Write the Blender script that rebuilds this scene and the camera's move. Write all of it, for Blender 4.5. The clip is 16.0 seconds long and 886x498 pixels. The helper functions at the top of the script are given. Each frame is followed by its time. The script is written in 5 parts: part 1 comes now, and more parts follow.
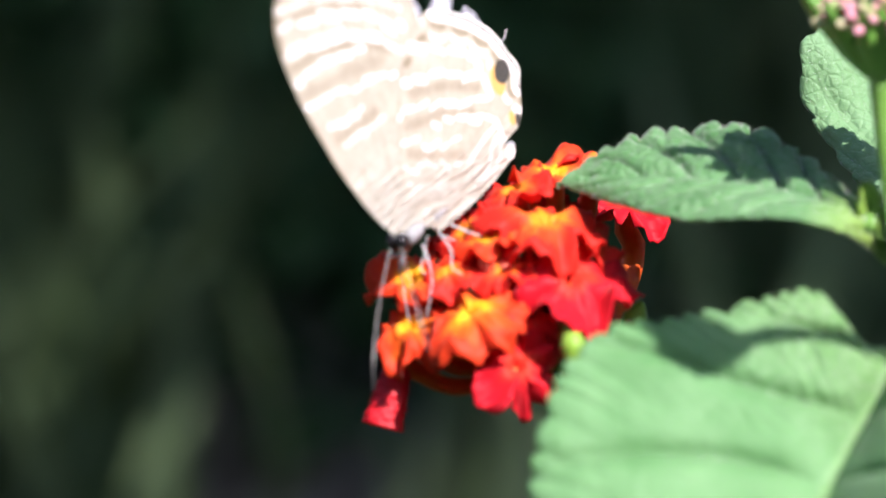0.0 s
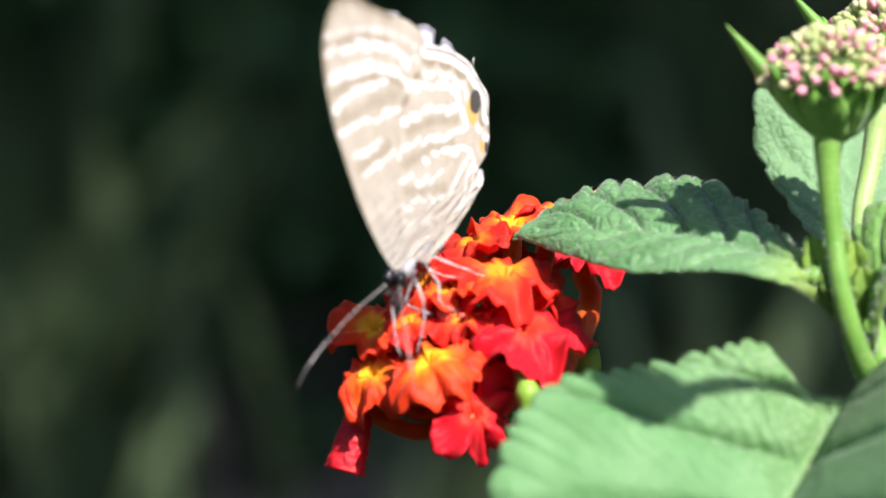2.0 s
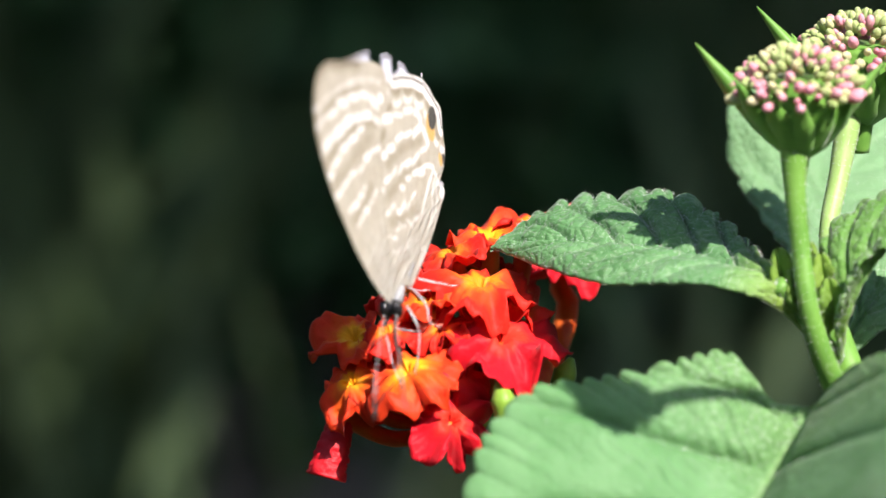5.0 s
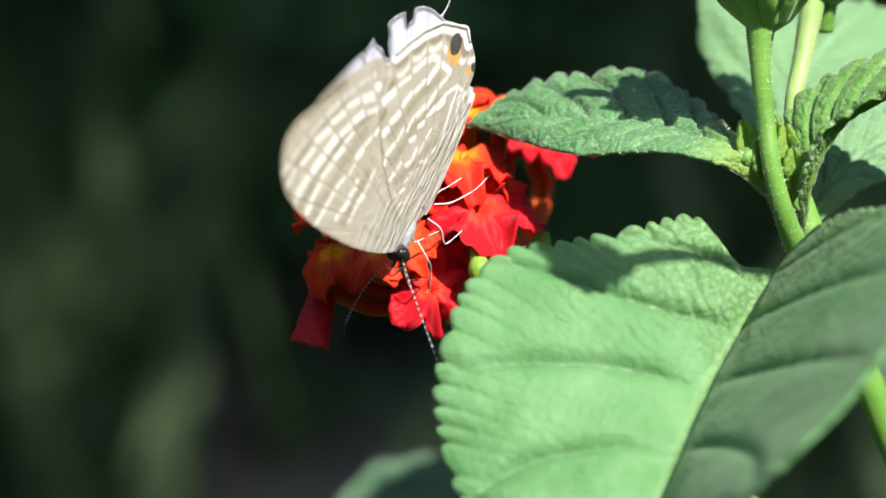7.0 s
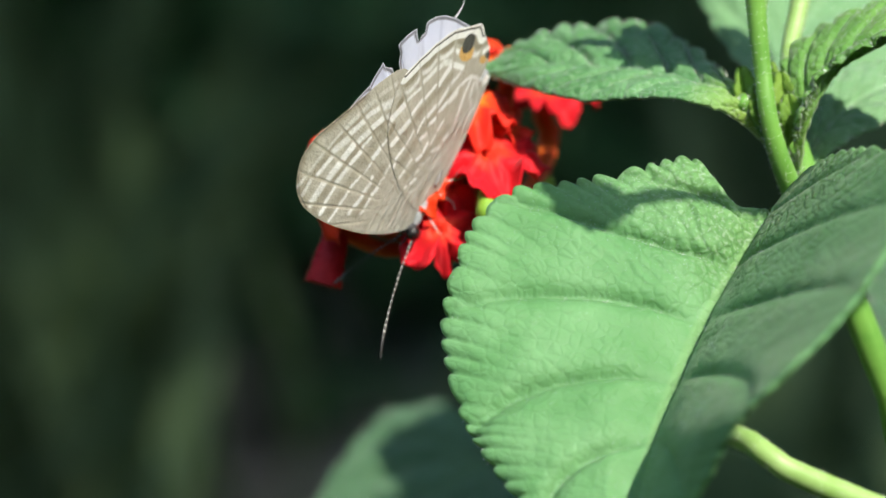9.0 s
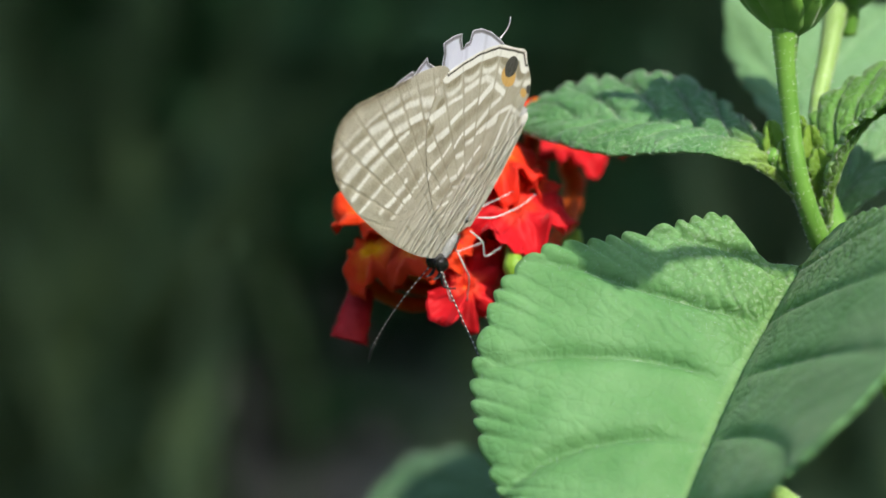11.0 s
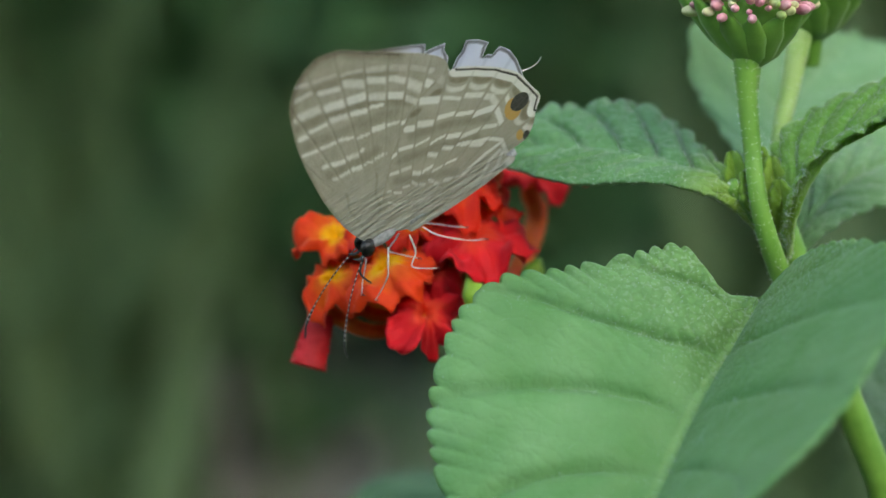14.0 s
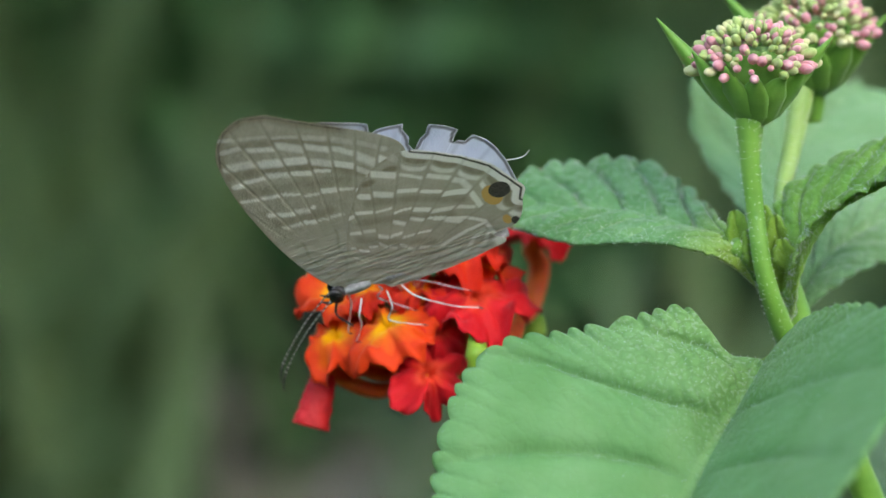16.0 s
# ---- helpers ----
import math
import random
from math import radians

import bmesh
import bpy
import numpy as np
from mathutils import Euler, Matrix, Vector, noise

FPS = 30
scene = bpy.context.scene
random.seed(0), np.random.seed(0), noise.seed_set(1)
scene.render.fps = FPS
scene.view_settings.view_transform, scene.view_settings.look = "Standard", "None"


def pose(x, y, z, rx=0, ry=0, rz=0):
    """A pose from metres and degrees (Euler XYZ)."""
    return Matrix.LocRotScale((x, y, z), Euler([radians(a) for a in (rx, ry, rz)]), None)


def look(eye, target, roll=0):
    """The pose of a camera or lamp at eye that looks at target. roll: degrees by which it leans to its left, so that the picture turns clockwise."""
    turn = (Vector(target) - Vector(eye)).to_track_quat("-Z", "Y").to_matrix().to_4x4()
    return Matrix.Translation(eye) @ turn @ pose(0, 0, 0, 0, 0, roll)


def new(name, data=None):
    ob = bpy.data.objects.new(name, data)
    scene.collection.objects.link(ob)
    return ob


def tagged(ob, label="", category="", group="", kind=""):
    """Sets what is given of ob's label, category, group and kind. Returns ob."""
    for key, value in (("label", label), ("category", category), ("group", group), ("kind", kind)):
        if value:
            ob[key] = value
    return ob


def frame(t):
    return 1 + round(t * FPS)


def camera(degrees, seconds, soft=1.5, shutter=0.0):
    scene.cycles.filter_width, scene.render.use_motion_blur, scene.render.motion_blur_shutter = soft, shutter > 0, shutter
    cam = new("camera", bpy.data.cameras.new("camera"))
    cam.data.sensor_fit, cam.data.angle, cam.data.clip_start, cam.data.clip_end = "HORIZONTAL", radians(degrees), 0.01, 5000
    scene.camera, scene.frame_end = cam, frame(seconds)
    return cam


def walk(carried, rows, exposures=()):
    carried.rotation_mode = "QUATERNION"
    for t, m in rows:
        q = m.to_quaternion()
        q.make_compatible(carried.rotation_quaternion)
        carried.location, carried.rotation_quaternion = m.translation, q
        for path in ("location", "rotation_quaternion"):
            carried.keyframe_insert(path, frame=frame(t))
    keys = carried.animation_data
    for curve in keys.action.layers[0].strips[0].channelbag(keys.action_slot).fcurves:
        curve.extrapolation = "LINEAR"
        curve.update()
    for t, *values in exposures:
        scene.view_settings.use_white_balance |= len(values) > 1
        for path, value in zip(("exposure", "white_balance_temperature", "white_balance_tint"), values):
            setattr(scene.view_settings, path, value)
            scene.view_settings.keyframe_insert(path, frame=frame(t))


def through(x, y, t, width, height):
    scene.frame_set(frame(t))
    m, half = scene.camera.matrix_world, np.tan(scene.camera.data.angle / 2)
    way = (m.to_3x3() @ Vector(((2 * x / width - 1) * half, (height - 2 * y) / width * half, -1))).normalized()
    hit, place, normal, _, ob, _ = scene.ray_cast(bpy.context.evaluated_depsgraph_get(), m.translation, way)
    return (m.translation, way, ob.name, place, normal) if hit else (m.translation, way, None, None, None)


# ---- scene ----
# ---- camera and its path ----
cam = camera(14.0, 16.0, 1.5)
cam.data.dof.use_dof = True
cam.data.dof.focus_distance = 0.244
cam.data.dof.aperture_fstop = 29.0
walk(cam, [
    (0, pose(-0.00450, -0.22447, 0.64955, 78.15, -0.09, -0.35)),
    (0.5, pose(-0.00456, -0.22257, 0.65000, 78.18, -0.10, -0.37)),
    (1, pose(-0.00378, -0.22290, 0.65089, 78.19, -0.13, -0.32)),
    (1.5, pose(-0.00362, -0.22815, 0.65436, 78.15, -0.22, -0.16)),
    (2, pose(-0.00138, -0.23114, 0.65449, 78.10, -0.02, -0.23)),
    (2.5, pose(-0.00087, -0.23360, 0.65569, 78.11, -0.05, -0.11)),
    (3, pose(0.00052, -0.23227, 0.65462, 78.11, -0.07, -0.02)),
    (3.5, pose(0.00098, -0.23209, 0.65571, 78.10, 0.01, -0.01)),
    (3.7, pose(0.00151, -0.23263, 0.65600, 78.10, 0.05, 0.00)),
    (5.8, pose(0.00060, -0.24080, 0.65695, 77.99, 0.09, -0.05)),
    (6, pose(0.00168, -0.24231, 0.65591, 77.98, 0.07, -0.05)),
    (6.5, pose(0.00109, -0.24822, 0.65513, 77.92, 0.12, -0.13)),
    (7, pose(0.00212, -0.24762, 0.65081, 77.90, 0.15, -0.11)),
    (7.5, pose(0.00183, -0.25269, 0.65092, 77.93, 0.10, 0.01)),
    (8, pose(0.00350, -0.25917, 0.64874, 77.97, -0.02, 0.20)),
    (8.2, pose(0.00357, -0.25964, 0.64842, 77.97, -0.04, 0.21)),
    (10.3, pose(0.00148, -0.25477, 0.64931, 77.94, 0.40, 0.24)),
    (10.5, pose(0.00205, -0.25539, 0.64958, 77.97, 0.39, 0.24)),
    (11, pose(0.00100, -0.25540, 0.65211, 77.95, 0.35, 0.17)),
    (11.5, pose(-0.00062, -0.25549, 0.65373, 77.98, 0.28, 0.14)),
    (12, pose(-0.00110, -0.25440, 0.65461, 77.93, 0.13, 0.21)),
    (12.5, pose(-0.00061, -0.25380, 0.65486, 77.82, -0.10, 0.15)),
    (13, pose(0.00113, -0.25585, 0.65547, 77.82, -0.13, 0.13)),
    (13.5, pose(0.00264, -0.25622, 0.65551, 77.88, -0.19, 0.17)),
    (14, pose(0.00299, -0.25440, 0.65361, 78.01, -0.23, 0.10)),
    (14.5, pose(0.00243, -0.25549, 0.65537, 78.05, -0.35, 0.09)),
    (15, pose(0.00256, -0.25577, 0.65642, 77.94, -0.34, 0.10)),
    (15.5, pose(0.00111, -0.25678, 0.65902, 77.99, -0.35, 0.09)),
    (16, pose(0.00262, -0.25279, 0.65800, 77.92, 0.07, -0.01)),
], [(0, 1.04, 6200, 26), (3.7, 1.0, 6500, 22), (7.0, 0.9, 6500, 14), (8.2, 1.2, 6600, 8), (10.3, 1.5, 6700, 8), (11.0, 1.6, 7000, 7), (11.5, 1.95, 7500, 6), (12.5, 2.8, 8300, 3), (14.2, 2.95, 8400, 2), (16.0, 3.3, 8400, 3)])

# ---- sun and sky ----
SUN = Vector((0.40, -0.53, 0.75)).normalized()
world = bpy.data.worlds.new("sky")
scene.world = world
world.use_nodes = True
wn = world.node_tree.nodes
sky = wn.new("ShaderNodeTexSky")
sky.sky_type = "NISHITA"
sky.sun_disc = False
sky.sun_elevation = math.asin(SUN.z)
sky.sun_rotation = math.atan2(SUN.x, SUN.y)
wn["Background"].inputs[1].default_value = 0.15
world.node_tree.links.new(sky.outputs[0], wn["Background"].inputs[0])
lamp = bpy.data.lights.new("sun", "SUN")
lamp.energy = 5.0
lamp.angle = radians(0.6)
lamp.color = (1.0, 0.95, 0.86)
sun = new("sun", lamp)
sun.matrix_world = look(SUN * 30, (0, 0, 0))

# ---- plan: millimetres right, away and up, in a frame that leans back 12 degrees round the flower ----
LEAN = radians(12)
BASE = Vector((0, 0, 0.6))


def at(x, d, h):
    return BASE + Vector((x, d * math.cos(LEAN) + h * math.sin(LEAN), h * math.cos(LEAN) - d * math.sin(LEAN))) * 0.001


def pts(rows):
    return [at(*r) for r in rows]


# ---- helpers ----
def thing(name, place=(0, 0, 0)):
    ob = new(name)
    ob.location = place
    ob.empty_display_size = 0.01
    return ob


def link_mesh(name, verts, faces, material, parent=None, label="", uvs=None):
    me = bpy.data.meshes.new(name)
    me.from_pydata([tuple(v) for v in verts], [], faces)
    me.materials.append(material)
    if uvs is not None:
        layer = me.uv_layers.new(name="UVMap")
        idx = np.empty(len(me.loops), dtype=np.int32)
        me.loops.foreach_get("vertex_index", idx)
        layer.data.foreach_set("uv", np.array(uvs, dtype=np.float32)[idx].ravel())
    me.polygons.foreach_set("use_smooth", [True] * len(me.polygons))
    me.update()
    ob = new(name, me)
    if parent:
        ob.parent = parent
    if label:
        tagged(ob, label)
    return ob


def part(name, bm, material, parent, label=""):
    me = bpy.data.meshes.new(name)
    bm.to_mesh(me)
    bm.free()
    me.materials.append(material)
    me.polygons.foreach_set("use_smooth", [True] * len(me.polygons))
    ob = new(name, me)
    ob.parent = parent
    if label:
        tagged(ob, label)
    return ob


def curve_points(ctrl, n):
    """n points along a smooth curve through ctrl, evenly by length."""
    c = [Vector(p) for p in ctrl]
    c = [c[0] * 2 - c[1]] + c + [c[-1] * 2 - c[-2]]
    dense = []
    for i in range(1, len(c) - 2):
        for k in range(24):
            t = k / 24
            a, b, d, e = c[i - 1], c[i], c[i + 1], c[i + 2]
            dense.append(0.5 * ((2 * b) + (d - a) * t + (2 * a - 5 * b + 4 * d - e) * t * t + (3 * b - a - 3 * d + e) * t ** 3))
    dense.append(c[-2])
    lengths = [0.0]
    for a, b in zip(dense, dense[1:]):
        lengths.append(lengths[-1] + (b - a).length)
    out, j = [], 0
    for k in range(n):
        want = lengths[-1] * k / (n - 1)
        while j < len(dense) - 2 and lengths[j + 1] < want:
            j += 1
        span = max(lengths[j + 1] - lengths[j], 1e-12)
        out.append(dense[j].lerp(dense[j + 1], min(1, (want - lengths[j]) / span)))
    return out


def tube(ctrl, radii, n=24, sides=12, squash=1.0, rough=0.0):
    """Verts and faces of a round rod along a curve, with a radius that runs through radii."""
    path = curve_points(ctrl, n)
    verts, faces = [], []
    side = None
    for i, p in enumerate(path):
        tan = (path[min(i + 1, n - 1)] - path[max(i - 1, 0)]).normalized()
        if side is None:
            side = tan.cross(Vector((0.3, 0.2, 0.93))).normalized()
        side = (side - tan * side.dot(tan)).normalized()
        up = tan.cross(side)
        f = i / (n - 1) * (len(radii) - 1)
        k = min(int(f), len(radii) - 2)
        r = radii[k] + (radii[k + 1] - radii[k]) * (f - k)
        for s in range(sides):
            a = 2 * math.pi * s / sides
            rr = r * (1 + rough * noise.noise(Vector((s * 0.9, i * 0.6, r * 5000))))
            verts.append(p + side * math.cos(a) * rr + up * math.sin(a) * rr * squash)
    for i in range(n - 1):
        for s in range(sides):
            t = (s + 1) % sides
            faces.append((i * sides + s, i * sides + t, (i + 1) * sides + t, (i + 1) * sides + s))
    faces.append(tuple(range(sides))[::-1])
    faces.append(tuple((n - 1) * sides + s for s in range(sides)))
    return verts, faces


def rod(name, ctrl, radii, material, parent, label="", **kw):
    v, f = tube(ctrl, radii, **kw)
    return link_mesh(name, v, f, material, parent, label)


def ball(name, centre, size, material, parent, label="", turn=None, segs=16):
    bm = bmesh.new()
    bmesh.ops.create_uvsphere(bm, u_segments=segs, v_segments=max(6, segs // 2), radius=1)
    m = Matrix.Translation(centre) @ (turn or Matrix.Identity(4)) @ Matrix.Diagonal((*size, 1))
    bm.transform(m)
    return part(name, bm, material, parent, label)


# ---- materials ----
class Nodes:
    """Short forms for building node trees."""

    def __init__(self, name):
        self.mat = bpy.data.materials.new(name)
        self.mat.use_nodes = True
        self.tree = self.mat.node_tree
        self.bsdf = self.tree.nodes["Principled BSDF"]
        self.out = self.tree.nodes["Material Output"]

    def node(self, kind, **values):
        n = self.tree.nodes.new("ShaderNode" + kind)
        for k, v in values.items():
            n[k] = v
        return n

    def link(self, a, b):
        self.tree.links.new(a, b)

    def put(self, value, socket):
        if isinstance(value, bpy.types.NodeSocket):
            self.link(value, socket)
        else:
            socket.default_value = value

    def math(self, op, a, b=0.0, c=0.0):
        n = self.node("Math")
        n.operation = op
        for i, v in enumerate((a, b, c)):
            self.put(v, n.inputs[i])
        return n.outputs[0]

    def mix(self, f, a, b, mode="MIX"):
        n = self.node("Mix")
        n.data_type = "RGBA"
        n.blend_type = mode
        self.put(f, n.inputs[0])
        for v, s in ((a, n.inputs[6]), (b, n.inputs[7])):
            self.put(v if isinstance(v, bpy.types.NodeSocket) else (*v, 1), s)
        return n.outputs[2]

    def ramp(self, f, stops, smooth=False):
        n = self.node("ValToRGB")
        els = n.color_ramp.elements
        while len(els) < len(stops):
            els.new(0.5)
        for e, (p, c) in zip(els, stops):
            e.position = p
            e.color = (*c, 1) if isinstance(c, tuple) else (c, c, c, 1)
        if smooth:
            n.color_ramp.interpolation = "EASE"
        self.put(f, n.inputs[0])
        return n.outputs[0]

    def noise(self, vec, scale, detail=3.0, rough=0.5):
        n = self.node("TexNoise")
        n.inputs["Scale"].default_value = scale
        n.inputs["Detail"].default_value = detail
        n.inputs["Roughness"].default_value = rough
        if vec is not None:
            self.link(vec, n.inputs["Vector"])
        return n.outputs[0]

    def voronoi(self, vec, scale, feature="F1"):
        n = self.node("TexVoronoi")
        n.feature = feature
        n.inputs["Scale"].default_value = scale
        self.link(vec, n.inputs["Vector"])
        return n.outputs["Distance"]

    def coords(self, which="Object"):
        return self.node("TexCoord").outputs[which]

    def uv(self, name="UVMap"):
        n = self.node("UVMap")
        n.uv_map = name
        s = self.node("SeparateXYZ")
        self.link(n.outputs[0], s.inputs[0])
        return s.outputs[0], s.outputs[1]

    def bump(self, height, strength, distance):
        n = self.node("Bump")
        n.inputs["Strength"].default_value = strength
        n.inputs["Distance"].default_value = distance
        self.link(height, n.inputs["Height"])
        self.link(n.outputs[0], self.bsdf.inputs["Normal"])
        return n.outputs[0]

    def set(self, colour=None, rough=None, metal=None, spec=None):
        for v, k in ((colour, "Base Color"), (rough, "Roughness"), (metal, "Metallic"), (spec, "Specular IOR Level")):
            if v is not None:
                self.put((*v, 1) if isinstance(v, tuple) else v, self.bsdf.inputs[k])

    def through_light(self, colour, amount):
        """Lets part of the light through, as thin leaves and petals do."""
        t = self.node("BsdfTranslucent")
        self.put((*colour, 1) if isinstance(colour, tuple) else colour, t.inputs[0])
        m = self.node("MixShader")
        m.inputs[0].default_value = amount
        self.link(self.bsdf.outputs[0], m.inputs[1])
        self.link(t.outputs[0], m.inputs[2])
        self.link(m.outputs[0], self.out.inputs[0])


def leaf_material(name, dark, light, vein, n_veins=7.0, slant=0.22, rough=0.58, through=0.16, relief=0.6, glow=(0.35, 0.6, 0.08), tender=0.0, gloss=0.22, downy=0.25, crinkle=0.0):
    """Upper side of a lantana leaf: a net of small cells between sunken veins, with a yellower base."""
    k = Nodes(name)
    u, s = k.uv()
    obj = k.coords()
    au = k.math("ABSOLUTE", u)
    wob = k.math("MULTIPLY", k.math("SUBTRACT", k.noise(obj, 400, 2), 0.5), 0.25)
    phase = k.math("ADD", k.math("SUBTRACT", k.math("MULTIPLY", s, n_veins), k.math("MULTIPLY", au, slant * n_veins)), wob)
    tri = k.math("ABSOLUTE", k.math("SUBTRACT", k.math("FRACT", phase), 0.5))
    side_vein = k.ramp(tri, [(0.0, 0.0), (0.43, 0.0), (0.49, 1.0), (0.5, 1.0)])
    mid = k.ramp(au, [(0.0, 1.0), (0.010, 1.0), (0.03, 0.0), (1.0, 0.0)])
    patch = k.noise(obj, 240, 4)
    fine = k.noise(obj, 3200, 3)
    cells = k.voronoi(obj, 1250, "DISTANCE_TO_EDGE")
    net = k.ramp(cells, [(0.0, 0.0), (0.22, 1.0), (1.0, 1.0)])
    c = k.mix(k.ramp(patch, [(0.3, 0.0), (0.7, 1.0)]), dark, light)
    # shade of the grooves painted in: darker green at cell edges and side veins
    groove_shade = tuple(v * 0.55 for v in dark)
    c = k.mix(k.math("MULTIPLY", k.math("SUBTRACT", 1.0, net), 0.35 * relief), c, groove_shade)
    c = k.mix(k.math("MULTIPLY", side_vein, min(0.6, relief)), c, groove_shade)
    c = k.mix(k.math("MULTIPLY", mid, 0.55), c, vein)
    c = k.mix(k.math("MULTIPLY", k.ramp(s, [(0.0, 1.0), (0.10, 0.8), (0.30, 0.0)]), tender), c, (0.34, 0.50, 0.05))
    c = k.mix(k.math("MULTIPLY", fine, 0.10), c, (0.30, 0.42, 0.26))
    # glints painted as pale specks in the colour
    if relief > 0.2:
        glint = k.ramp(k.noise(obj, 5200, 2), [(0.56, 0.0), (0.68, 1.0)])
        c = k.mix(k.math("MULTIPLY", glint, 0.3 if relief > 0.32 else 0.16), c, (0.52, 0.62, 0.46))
    if crinkle:
        # crinkled base: more groove shade and pale glints painted into the colour
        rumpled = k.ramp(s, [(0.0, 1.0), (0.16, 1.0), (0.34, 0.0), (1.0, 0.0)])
        c = k.mix(k.math("MULTIPLY", k.math("MULTIPLY", k.math("SUBTRACT", 1.0, net), rumpled), 0.45), c, groove_shade)
        crinkle_glint = k.ramp(k.noise(obj, 3600, 3), [(0.52, 0.0), (0.64, 1.0)])
        c = k.mix(k.math("MULTIPLY", k.math("MULTIPLY", crinkle_glint, rumpled), 0.34), c, (0.52, 0.62, 0.46))
    k.set(c, k.math("ADD", rough - 0.1, k.math("MULTIPLY", fine, 0.2)), spec=gloss)
    k.bsdf.inputs["Sheen Weight"].default_value = downy
    k.bsdf.inputs["Sheen Roughness"].default_value = 0.35
    h = k.math("ADD", k.math("MULTIPLY", net, 0.8), k.math("MULTIPLY", fine, 0.6))
    h = k.math("SUBTRACT", h, k.math("MULTIPLY", side_vein, 0.7))
    if crinkle:
        h = k.math("ADD", h, k.math("MULTIPLY", k.math("MULTIPLY", k.math("ADD", net, fine), rumpled), crinkle))
    k.bump(h, relief, 0.0004)
    k.through_light(k.mix(0.5, c, glow), through)
    return k.mat


def stem_material(name, base, tip):
    k = Nodes(name)
    obj = k.coords()
    n = k.noise(obj, 500, 4)
    fine = k.noise(obj, 5000, 2)
    c = k.mix(k.ramp(n, [(0.3, 0.0), (0.7, 1.0)]), base, tip)
    k.set(c, 0.45, spec=0.35)
    k.bsdf.inputs["Sheen Weight"].default_value = 0.1
    k.bump(fine, 0.2, 0.0001)
    k.through_light(c, 0.12)
    return k.mat


def petal_material(name, throat, middle, rim):
    """Petals whose colour runs from the throat to the rim."""
    k = Nodes(name)
    a, r = k.uv()
    obj = k.coords()
    n = k.noise(obj, 700, 4)
    rr = k.math("ADD", r, k.math("MULTIPLY", k.math("SUBTRACT", n, 0.34), 0.5))
    c = k.ramp(rr, [(0.05, throat), (0.32, throat), (0.52, middle), (0.80, rim), (1.0, rim)])
    streak = k.noise(k.coords("UV"), 38, 2)
    c = k.mix(k.math("MULTIPLY", streak, 0.25), c, middle)
    k.set(c, 0.55, spec=0.2)
    k.bsdf.inputs["Sheen Weight"].default_value = 0.06
    k.bump(k.noise(obj, 2500, 3), 0.4, 0.0002)
    k.through_light(c, 0.3)
    return k.mat


def plain(name, colour, colour2, rough=0.5, scale=800, through=0.0, spec=0.3, bump=0.3, depth=0.0002):
    k = Nodes(name)
    n = k.noise(k.coords(), scale, 4)
    c = k.mix(k.ramp(n, [(0.3, 0.0), (0.7, 1.0)]), colour, colour2)
    k.set(c, rough, spec=spec)
    k.bump(k.noise(k.coords(), scale * 4, 3), bump, depth)
    if through:
        k.through_light(c, through)
    return k.mat


